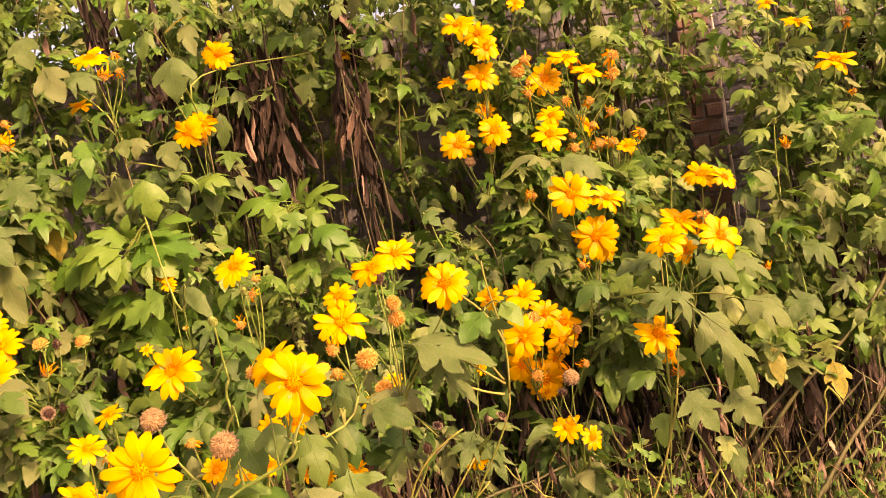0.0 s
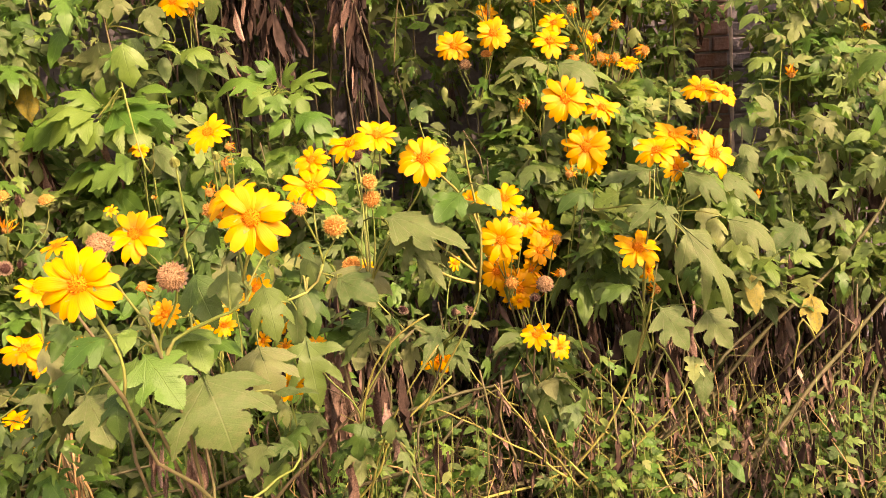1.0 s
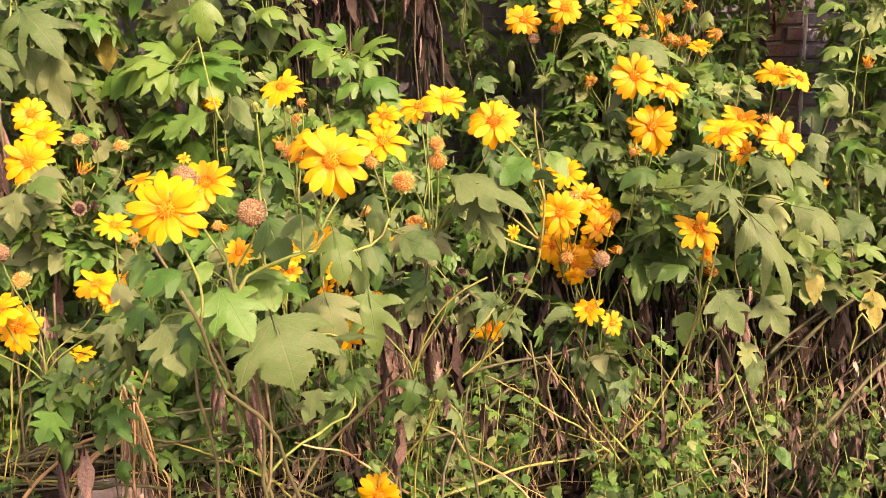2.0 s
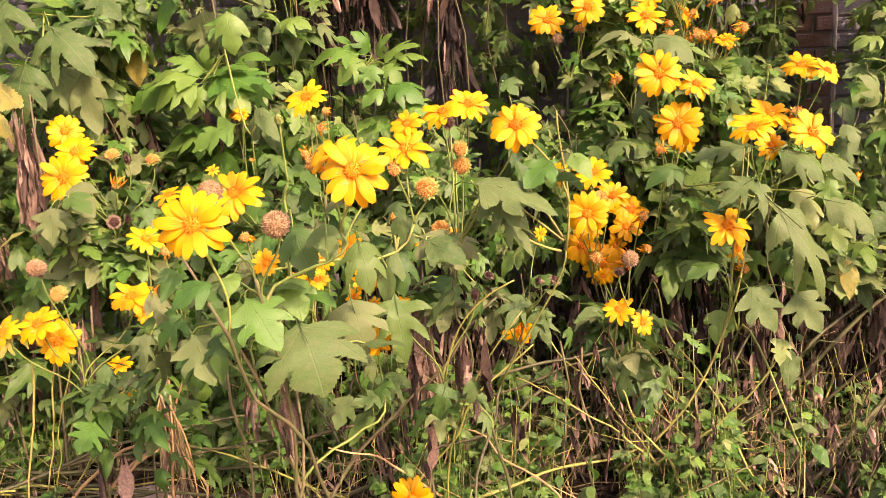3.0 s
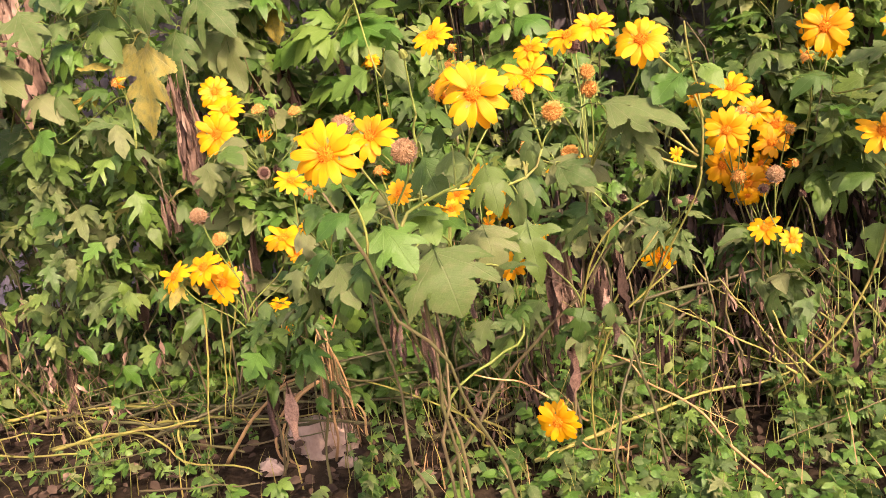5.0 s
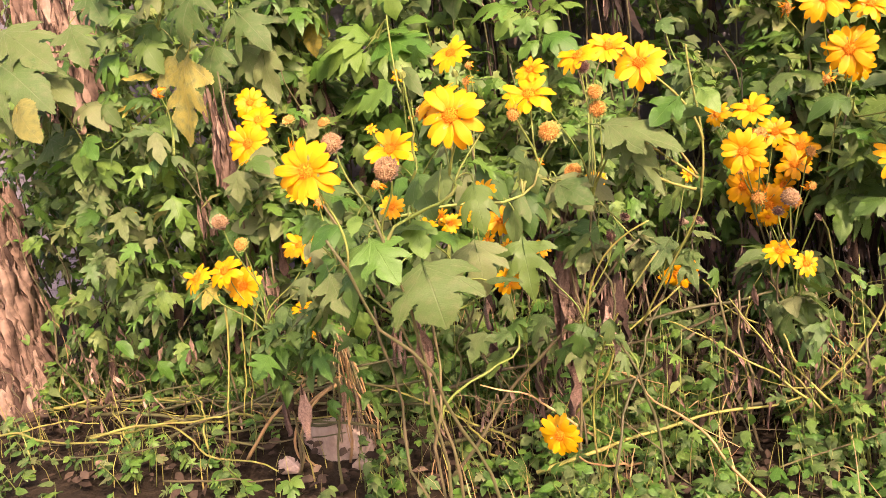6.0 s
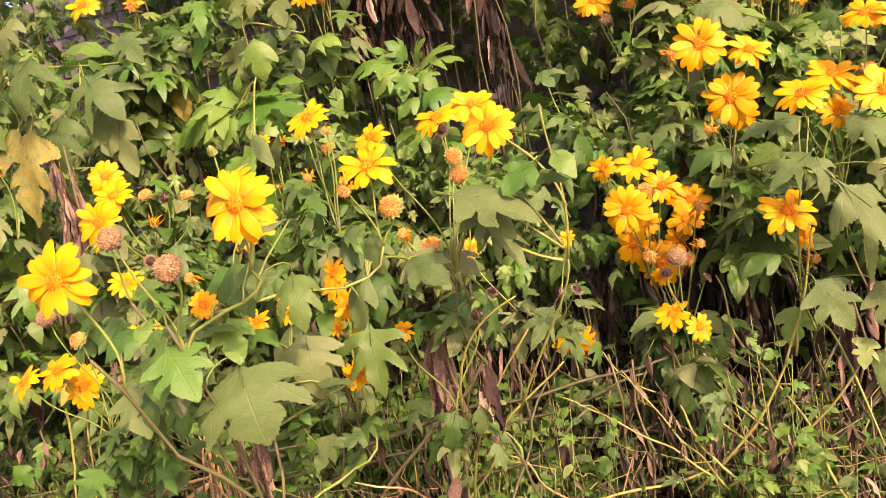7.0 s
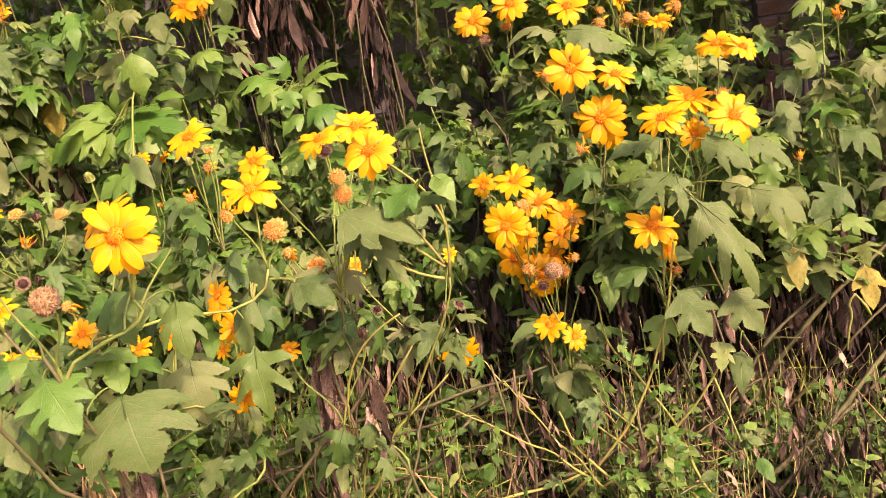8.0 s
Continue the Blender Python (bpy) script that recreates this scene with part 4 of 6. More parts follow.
LEAVES_E_PART_2 = [
    (1.046, 2.660, 0.775, 1.046, 2.615, 0.635, 1, "Y", 0.8),
    (1.240, 2.660, 0.697, 1.242, 2.615, 0.571, 3, "Y", 0.8),
    (1.193, 2.700, 0.837, 1.275, 2.655, 0.791, 5, "L", 0.9),
    (0.717, 2.600, 1.147, 0.552, 2.555, 1.125, 5, "D", 0.7),
    (0.526, 2.600, 1.087, 0.408, 2.555, 1.041, 5, "K", 0.9),
    (0.619, 2.500, 0.796, 0.509, 2.455, 0.764, 3, "K", 0.8),
    (0.786, 2.500, 0.845, 0.835, 2.455, 0.796, 5, "G", 1.0),
    (0.809, 2.440, 0.904, 0.843, 2.395, 0.798, 5, "D", 0.8),
]
LEAVES_E = LEAVES_E_PART_1 + LEAVES_E_PART_2
LEAVES_E1 = [
    (0.646, 2.6, 0.63, 0.623, 2.56, 0.521, 3, "G", 1),
    (0.865, 2.6, 0.495, 0.85, 2.56, 0.357, 1, "D", 0.9),
    (0.814, 2.2, 0.34, 0.848, 2.16, 0.28, 1, "G", 0.9),
    (1.216, 2.75, 1.094, 1.325, 2.71, 1.002, 5, "D", 1),
    (1.097, 2.7, 0.943, 1.019, 2.66, 0.874, 5, "D", 1),
    (1.192, 2.6, 0.941, 1.086, 2.56, 0.88, 5, "D", 1),
    (1.222, 2.9, 1.258, 1.137, 2.86, 1.357, 5, "D", 1),
    (1.322, 2.8, 1.273, 1.358, 2.76, 1.201, 5, "D", 1),
    (0.597, 2.6, 0.784, 0.507, 2.56, 0.743, 5, "K", 1),
]
HEADS_F = [
    (-1.414, 2.36, 1.147, 0.156, "open", 20, 10),
    (-1.501, 2.538, 1.29, 0.122, "open", 20, 25),
    (-1.435, 2.477, 1.221, 0.134, "open", 45, 15),
    (-1.311, 2.482, 1.206, 0.048, "spent", 60, 0),
    (-1.305, 2.561, 1.188, 0.048, "dark", 40, 0),
    (-1.222, 2.576, 1.181, 0.048, "spent", 60, 0),
    (-1.333, 2.521, 1.102, 0.061, "wilt", -60, 0),
    (-1.297, 2.42, 0.994, 0.052, "dark", 10, 0),
    (-1.267, 2.45, 0.998, 0.045, "dark", 20, 0),
    (-1.294, 2.35, 0.534, 0.085, "open", 60, 0),
    (-1.303, 2.4, 0.435, 0.061, "open", 10, 0),
    (-1.727, 2.3, 1.361, 0.069, "wilt", 0, -20),
    (-2.209, 2.6, 0.892, 0.034, "open", 20, 0),
]
LEAVES_F_PART_1 = [
    (-1.8, 2.4, 1.415, -1.945, 2.36, 1.42, 1, "Y", 1),
    (-1.906, 2.5, 1.684, -1.926, 2.46, 1.586, 5, "D", 1),
    (-1.791, 2.5, 1.635, -1.874, 2.46, 1.485, 5, "K", 1.1),
    (-1.927, 2.4, 1.53, -2.053, 2.36, 1.43, 5, "G", 1),
    (-2.012, 2.4, 1.595, -2.08, 2.36, 1.531, 5, "D", 1),
    (-2.27, 2.6, 1.403, -2.149, 2.56, 1.262, 5, "G", 1),
    (-2.085, 2.3, 1.237, -2.018, 2.26, 1.147, 3, "G", 1),
    (-1.383, 2.35, 1.12, -1.3, 2.31, 1.023, 3, "D", 1),
    (-1.41, 2.3, 1.056, -1.439, 2.26, 0.927, 5, "D", 1),
    (-1.367, 2.6, 1.746, -1.28, 2.56, 1.648, 5, "D", 1),
    (-1.799, 2.360, 1.647, -1.907, 2.315, 1.610, 5, "L", 1.0),
    (-2.025, 2.400, 1.702, -1.878, 2.355, 1.620, 5, "G", 1.0),
]
LEAVES_F_PART_2 = [
    (-1.893, 2.360, 1.586, -1.997, 2.315, 1.525, 5, "D", 1.0),
    (-1.676, 2.380, 1.704, -1.780, 2.335, 1.618, 5, "D", 1.0),
    (-2.003, 2.360, 1.761, -1.911, 2.315, 1.635, 5, "D", 1.0),
    (-1.839, 2.420, 1.567, -1.745, 2.375, 1.440, 5, "K", 1.0),
    (-1.961, 2.400, 1.404, -2.070, 2.355, 1.342, 5, "G", 1.0),
    (-2.041, 2.380, 1.374, -1.949, 2.335, 1.263, 5, "D", 0.9),
    (-2.123, 2.360, 1.362, -1.996, 2.315, 1.262, 5, "D", 1.0),
    (-2.053, 2.300, 1.649, -1.982, 2.255, 1.492, 5, "D", 1.0),
    (-1.671, 2.340, 1.833, -1.739, 2.295, 1.703, 5, "D", 1.0),
    (-1.843, 2.340, 1.848, -1.912, 2.295, 1.715, 5, "K", 1.0),
    (-1.559, 2.360, 1.831, -1.586, 2.315, 1.694, 5, "D", 1.0),
]
LEAVES_F = LEAVES_F_PART_1 + LEAVES_F_PART_2
HEADS_G = [
    (-0.846, 1.75, 1.036, 0.087, "open", 50, 25),
    (-1.196, 1.845, 0.952, 0.052, "seed", 60, 0),
    (-1.214, 1.95, 0.863, 0.046, "spent", 40, 0),
    (-1.309, 1.836, 0.789, 0.103, "open", 38, -15),
    (-1.244, 1.889, 0.797, 0.117, "open", 45, 0),
    (-1.234, 1.956, 0.73, 0.121, "open", 20, 10),
    (-1.024, 1.98, 0.846, 0.116, "open", 58, 20),
    (-1.002, 2, 0.794, 0.059, "open", 40, 50),
]
LEAVES_G = [
    (-1.521, 2.360, 1.702, -1.577, 2.315, 1.499, 7, "D", 1.1),
    (-1.550, 2.600, 1.640, -1.385, 2.555, 1.472, 7, "D", 1.15),
    (-1.582, 2.500, 1.524, -1.591, 2.455, 1.315, 5, "D", 0.85),
    (-1.463, 2.620, 1.494, -1.401, 2.575, 1.273, 3, "D", 0.7),
    (-1.587, 2.660, 1.517, -1.490, 2.615, 1.347, 5, "D", 0.9),
    (-1.644, 2.420, 1.498, -1.692, 2.375, 1.18, 5, "Y", 0.68),
    (-1.720, 2.440, 1.496, -1.793, 2.395, 1.332, 1, "Y", 0.8),
    (-1.915, 2.400, 1.494, -1.988, 2.355, 1.396, 5, "G", 1.0),
    (-1.938, 2.450, 1.692, -1.881, 2.405, 1.572, 5, "D", 0.9),
    (-1.795, 2.450, 1.626, -1.859, 2.405, 1.475, 5, "K", 1.0),
    (-1.396, 2.250, 1.071, -1.383, 2.205, 0.965, 5, "D", 1.0),
    (-1.340, 2.250, 1.093, -1.244, 2.205, 1.049, 3, "K", 0.9),
]
HEADS_H = [
    (-0.837, 2.3, 1.084, 0.17, "open", 45, 15),
    (-0.603, 2.329, 1.358, 0.126, "open", 48, 0),
    (-0.54, 2.3, 1.316, 0.049, "wilt", 20, 0),
    (-0.548, 2.2, 1.292, 0.031, "bud", 60, 0),
    (-0.558, 2.225, 0.889, 0.085, "open", 35, -10),
    (-0.914, 2.337, 1.154, 0.041, "open", 30, 20),
    (-0.886, 2.6, 1.167, 0.028, "wilt", 20, 0),
    (-0.592, 2.25, 1.195, 0.063, "wilt", -10, 0),
    (-0.568, 2.34, 1.268, 0.055, "wilt", 10, 0),
    (-0.909, 2.6, 1.32, 0.056, "open", 40, 0),
]
LEAVES_H = [
    (-0.877, 2.6, 1.226, -0.799, 2.56, 1.351, 1, "D", 0.8),
    (-0.92, 2.6, 1.288, -1.07, 2.56, 1.217, 5, "G", 1),
]
HEADS_I = [
    (-1.089, 3.069, 1.316, 0.067, "open", 50, 0),
    (-1.11, 3.05, 1.322, 0.057, "open", 60, -20),
    (-1.19, 3, 2.179, 0.135, "open", 48, 10),
    (-1.097, 3, 2.176, 0.055, "wilt", 40, 0),
    (-1.143, 2.98, 2.096, 0.08, "wilt", -60, 0),
    (-1.09, 3, 2.113, 0.055, "wilt", 20, 0),
    (-1.264, 3, 2.011, 0.089, "open", 55, 0),
]
LEAVES_I_PART_1 = [
    (-1.275, 2.95, 1.454, -1.458, 2.91, 1.363, 5, "G", 1.2),
    (-1.108, 3.05, 1.485, -0.943, 3.01, 1.531, 5, "G", 1),
    (-1.116, 2.9, 1.265, -1.311, 2.86, 1.206, 5, "G", 1.1),
    (-1.103, 3, 1.504, -1.223, 2.96, 1.461, 5, "G", 1),
    (-1.206, 2.95, 1.459, -1.375, 2.91, 1.376, 5, "G", 1.1),
    (-1.1, 3, 1.498, -1.057, 2.96, 1.341, 5, "G", 1),
    (-1.076, 3.05, 1.866, -1.095, 3.01, 1.785, 5, "D", 1),
    (-0.967, 3, 1.823, -0.937, 2.96, 1.715, 3, "D", 1),
    (-0.927, 3, 1.756, -0.957, 2.96, 1.673, 3, "D", 1),
]
LEAVES_I_PART_2 = [
    (-1.251, 2.900, 1.460, -1.387, 2.855, 1.355, 5, "G", 1.1),
    (-1.160, 2.900, 1.276, -1.257, 2.855, 1.255, 5, "G", 1.0),
    (-1.161, 2.900, 1.271, -1.184, 2.855, 1.158, 5, "G", 0.8),
    (-1.142, 2.920, 1.459, -1.071, 2.875, 1.323, 5, "G", 1.0),
    (-1.069, 2.950, 1.478, -0.927, 2.905, 1.362, 5, "G", 1.0),
    (-1.164, 2.950, 1.473, -1.277, 2.905, 1.512, 5, "G", 0.9),
    (-0.712, 2.200, 1.331, -0.632, 2.155, 1.227, 1, "D", 0.7),
    (-1.132, 2.850, 1.454, -1.342, 2.805, 1.432, 5, "G", 1.1),
    (-1.140, 2.900, 1.473, -1.269, 2.855, 1.532, 5, "G", 1.0),
]
LEAVES_I_PART_3 = [
    (-1.132, 2.820, 1.436, -1.292, 2.775, 1.357, 5, "G", 1.1),
    (-1.130, 2.900, 1.471, -0.967, 2.855, 1.492, 5, "G", 1.0),
    (-1.114, 2.880, 1.456, -0.879, 2.835, 1.408, 5, "G", 1.1),
    (-1.095, 2.850, 1.436, -0.948, 2.805, 1.324, 5, "G", 1.1),
    (-1.123, 2.820, 1.429, -1.172, 2.775, 1.321, 5, "G", 1.0),
    (-1.150, 2.950, 1.482, -1.134, 2.905, 1.573, 5, "G", 1.0),
    (-1.102, 2.840, 1.431, -1.064, 2.795, 1.317, 3, "G", 1.0),
]
LEAVES_I = LEAVES_I_PART_1 + LEAVES_I_PART_2 + LEAVES_I_PART_3
LEAVES_I1 = [
    (-1.384, 2.9, 2.265, -1.347, 2.86, 2.141, 3, "D", 1),
    (-1.324, 2.9, 2.152, -1.256, 2.86, 2.009, 3, "D", 1),
    (-1.259, 2.95, 2.127, -1.153, 2.91, 2.032, 5, "D", 1),
    (-1.132, 3, 1.856, -1.107, 2.96, 1.787, 3, "D", 1),
]
HEADS_J_PART_1 = [
    (0.201, 3.45, 2.146, 0.149, "open", 45, 0),
    (0.275, 3.4, 2.088, 0.13, "open", 30, -15),
    (0.3, 3.38, 2.022, 0.122, "open", 25, 20),
    (0.258, 3.4, 1.909, 0.147, "open", 25, 0),
    (0.451, 3.4, 2.185, 0.08, "open", 30, 0),
    (0.469, 3.4, 1.954, 0.057, "wilt", 10, 0),
    (0.422, 3.4, 1.914, 0.043, "spent", 25, 0),
    (0.525, 3.4, 1.856, 0.147, "open", 15, 0),
    (0.446, 3.35, 1.85, 0.051, "wilt", 0, 0),
]
HEADS_J_PART_2 = [
    (0.263, 3.522, 1.781, 0.089, "open", 20, 0),
    (0.275, 3.321, 1.675, 0.145, "open", 22, 0),
    (0.117, 3.429, 1.648, 0.145, "open", 25, 0),
    (0.513, 3.3, 1.696, 0.116, "open", 45, -10),
    (0.246, 3.4, 1.6, 0.048, "spent", 60, 0),
    (0.158, 3.4, 1.567, 0.048, "seed", 40, 0),
    (0.114, 3.5, 1.922, 0.088, "open", 55, 0),
    (-0.328, 3.7, 2.148, 0.067, "open", 40, 30),
]
HEADS_J = HEADS_J_PART_1 + HEADS_J_PART_2
LEAVES_J = [
    (-0.161, 3.6, 2.111, -0.124, 3.56, 2.012, 5, "D", 1),
    (-0.308, 3.5, 2.206, -0.368, 3.46, 2.113, 5, "D", 1),
    (-0.055, 3.6, 2.28, 0.011, 3.56, 2.137, 5, "D", 1),
]
HEADS_J2_PART_1 = [
    (0.612, 3.5, 1.946, 0.117, "open", 60, 0),
    (0.671, 3.55, 1.939, 0.104, "wilt", 40, 0),
    (0.704, 3.4, 1.857, 0.137, "open", 50, 20),
    (0.824, 3.4, 1.909, 0.076, "wilt", 20, 0),
    (0.811, 3.4, 1.836, 0.047, "spent", 25, 0),
    (0.674, 3.46, 1.645, 0.116, "open", 25, 55),
    (0.775, 3.575, 1.56, 0.085, "wilt", 0, 0),
    (0.826, 3.38, 1.524, 0.085, "open", 45, 0),
    (0.685, 3.4, 1.538, 0.062, "wilt", -20, 0),
    (0.606, 3.4, 1.604, 0.062, "wilt", 0, 20),
    (0.605, 3.4, 1.552, 0.043, "dark", 10, 0),
    (0.440, 3.300, 1.937, 0.085, "wilt", 10, 0),
    (0.408, 3.320, 1.895, 0.06, "spent", 30, 0),
    (0.614, 3.340, 1.925, 0.115, "open", 55, 10),
]
HEADS_J2_PART_2 = [
    (0.811, 3.360, 1.903, 0.1, "wilt", 20, 20),
    (0.785, 3.300, 1.812, 0.075, "wilt", -10, 0),
    (0.438, 3.320, 1.801, 0.08, "wilt", -20, 0),
    (0.587, 3.340, 1.752, 0.075, "wilt", 10, -20),
    (0.689, 3.360, 1.732, 0.08, "wilt", 10, 20),
    (0.756, 3.300, 1.672, 0.075, "wilt", -10, 0),
    (0.593, 3.320, 1.554, 0.085, "wilt", 0, 0),
    (0.698, 3.340, 1.555, 0.09, "wilt", 10, 10),
    (0.763, 3.360, 1.552, 0.08, "wilt", 20, 20),
    (0.868, 3.300, 1.567, 0.085, "wilt", 15, 30),
    (0.798, 3.320, 1.522, 0.075, "open", 55, 0),
    (0.379, 3.340, 1.388, 0.08, "wilt", -10, 0),
    (0.501, 3.360, 1.641, 0.07, "wilt", 10, 0),
    (0.678, 3.300, 1.633, 0.065, "wilt", 30, 0),
]
HEADS_J2 = HEADS_J2_PART_1 + HEADS_J2_PART_2
LEAVES_J2 = []
HEADS_K = [
    (-1.504, 2.9, 1.977, 0.066, "wilt", 20, 0),
    (-1.518, 2.9, 1.892, 0.079, "wilt", -40, 0),
    (-1.738, 2.9, 1.94, 0.134, "open", 30, 0),
    (-1.582, 3, 1.933, 0.088, "open", 40, 0),
]
LEAVES_K = [
    (-1.468, 3.05, 1.622, -1.466, 3.01, 1.449, 3, "Y", 0.95),
    (-1.226, 3.12, 1.703, -1.212, 3.08, 1.535, 5, "D", 1),
    (-1.22, 3.12, 1.735, -1.179, 3.08, 1.557, 5, "D", 1.1),
]
HEADS_L = [
    (-0.987, 3.1, 1.538, 0.04, "dark", 20, 0),
    (-0.792, 3.3, 2.169, 0.134, "open", 15, 0),
    (-0.78, 3.32, 2.246, 0.042, "dark", 10, 0),
    (-0.927, 3.15, 1.86, 0.134, "open", 25, -10),
    (-0.878, 3.2, 1.891, 0.127, "open", 40, 20),
    (-0.88, 3.2, 1.832, 0.072, "wilt", 10, 30),
    (-0.942, 3.1, 2.027, 0.044, "wilt", 20, 0),
    (-0.993, 3.1, 1.552, 0.044, "dark", 20, 0),
    (-1.029, 3.2, 2.019, 0.041, "dark", 30, 0),
]
LEAVES_L_PART_1 = [
    (-0.908, 3.1, 1.667, -0.772, 3.06, 1.626, 5, "G", 1),
    (-0.896, 3.05, 2.142, -0.901, 3.01, 1.967, 3, "D", 1.1),
    (-0.846, 3.1, 2.26, -0.814, 3.06, 2.13, 3, "D", 0.7),
    (-0.969, 3.05, 2.251, -1.003, 3.01, 2.133, 3, "K", 0.8),
    (-0.928, 3.1, 2.242, -0.818, 3.06, 2.28, 3, "Y", 1),
    (-0.594, 3.150, 1.509, -0.695, 3.105, 1.425, 5, "G", 1.1),
    (-0.613, 3.200, 1.533, -0.817, 3.155, 1.498, 5, "G", 1.1),
    (-0.589, 3.250, 1.540, -0.655, 3.205, 1.627, 5, "G", 1.0),
    (-0.569, 3.250, 1.526, -0.502, 3.205, 1.607, 5, "G", 1.0),
]
LEAVES_L_PART_2 = [
    (-0.547, 3.250, 1.519, -0.396, 3.205, 1.566, 5, "G", 1.0),
    (-0.522, 3.220, 1.498, -0.346, 3.175, 1.498, 5, "G", 1.0),
    (-0.520, 3.150, 1.488, -0.448, 3.105, 1.403, 5, "G", 1.0),
    (-0.557, 3.120, 1.493, -0.573, 3.075, 1.395, 5, "G", 1.0),
    (-0.500, 3.100, 1.410, -0.354, 3.055, 1.324, 5, "G", 1.0),
    (-0.514, 3.100, 1.391, -0.600, 3.055, 1.329, 3, "G", 1.0),
    (-0.458, 3.100, 1.329, -0.328, 3.055, 1.282, 5, "G", 1.1),
    (-0.654, 3.250, 1.560, -0.720, 3.205, 1.609, 3, "G", 1.0),
]
LEAVES_L = LEAVES_L_PART_1 + LEAVES_L_PART_2
LEAVES_L1 = [
    (-0.398, 3.5, 2.258, -0.457, 3.46, 2.165, 5, "D", 1),
    (-0.501, 3.5, 2.24, -0.632, 3.46, 2.159, 5, "K", 1),
]
HEADS_M = [
    (1.629, 3.2, 1.718, 0.159, "open", 52, -5),
    (1.544, 3.3, 1.902, 0.118, "open", 62, 25),
    (1.438, 3.3, 1.995, 0.082, "open", 55, 0),
    (1.639, 3.1, 1.586, 0.043, "wilt", 30, 30),
    (1.794, 3.4, 1.885, 0.07, "wilt", 50, 0),
    (1.319, 3, 1.424, 0.063, "wilt", -60, 0),
]
LEAVES_M = [
    (1.30, 3.22, 1.66, 1.20, 3.18, 1.62, 5, "L", 0.9), (1.34, 3.22, 1.80, 1.24, 3.18, 1.84, 5, "G", 0.9),
    (1.33, 3.20, 1.50, 1.22, 3.16, 1.45, 5, "L", 0.9), (1.29, 3.22, 1.76, 1.36, 3.18, 1.69, 3, "D", 0.9),
    (1.32, 3.20, 1.33, 1.23, 3.16, 1.25, 5, "G", 0.9), (1.36, 3.24, 1.94, 1.27, 3.20, 1.97, 5, "L", 0.9),
    (1.27, 3.18, 1.40, 1.19, 3.14, 1.36, 3, "D", 0.9), (1.38, 3.22, 1.58, 1.29, 3.18, 1.56, 5, "D", 0.9),
]
HEADS_N = [
    (-0.303, 2.071, 0.225, 0.128, "open", 8, -5),
]
LEAVES_N = []
LEAVES_F2 = [
    (-2.345, 2.250, 1.661, -2.097, 2.210, 1.507, 5, "D", 0.9),
    (-2.361, 2.200, 1.560, -2.073, 2.160, 1.336, 5, "D", 0.9),
    (-2.192, 2.120, 1.391, -2.067, 2.080, 1.219, 1, "Y", 1.2),
    (-2.186, 2.500, 1.633, -2.142, 2.460, 1.540, 5, "G", 1),
    (-2.055, 2.450, 1.508, -1.905, 2.410, 1.407, 5, "D", 1),
    (-2.493, 2.500, 1.247, -2.279, 2.460, 1.141, 5, "D", 1),
    (-2.026, 2.500, 1.525, -2.064, 2.460, 1.401, 3, "D", 1),
    (-2.284, 2.300, 1.475, -2.072, 2.260, 1.370, 3, "D", 0.9),
    (-2.275, 2.500, 1.523, -2.418, 2.460, 1.462, 5, "G", 1),
]
for rows in (HEADS_A, HEADS_B, HEADS_C, HEADS_D, HEADS_E, HEADS_F, HEADS_G, HEADS_H, HEADS_I, HEADS_J, HEADS_J2, HEADS_K, HEADS_L, HEADS_M, HEADS_N):
    ALL_HEADS += [(Vector(r[:3]), r[3]) for r in rows]
LIT_HEADS += [(Vector(r[:3]), r[3]) for rows in (HEADS_A, HEADS_B, HEADS_D, HEADS_E, HEADS_F, HEADS_G) for r in rows if r[3] > 0.1]
for rows in (LEAVES_A, LEAVES_A1, LEAVES_B, LEAVES_C, LEAVES_D, LEAVES_E, LEAVES_E1, LEAVES_F, LEAVES_F2, LEAVES_G, LEAVES_H, LEAVES_I, LEAVES_I1, LEAVES_J, LEAVES_K, LEAVES_L, LEAVES_L1):
    ALL_HEADS += [((Vector(r[:3]) + Vector(r[3:6])) / 2, 0.4 * (Vector(r[:3]) - Vector(r[3:6])).length) for r in rows]
ALL_HEADS += [(Vector((-2.68, 2.4, 0.2 * k)), 0.2) for k in range(1, 6)]
LABEL = "mexican sunflower shrub with yellow flowers and dusty leaves"
shrub((-0.38, 1.66), HEADS_A, LEAVES_A + LEAVES_A1, "large mexican sunflower shrub with yellow flowers and seed heads", 40, 20, (0.06, 0.11), {"D": 2, "K": 7, "G": 1}, 0.9, knit=0.15, fork_height=0.13)
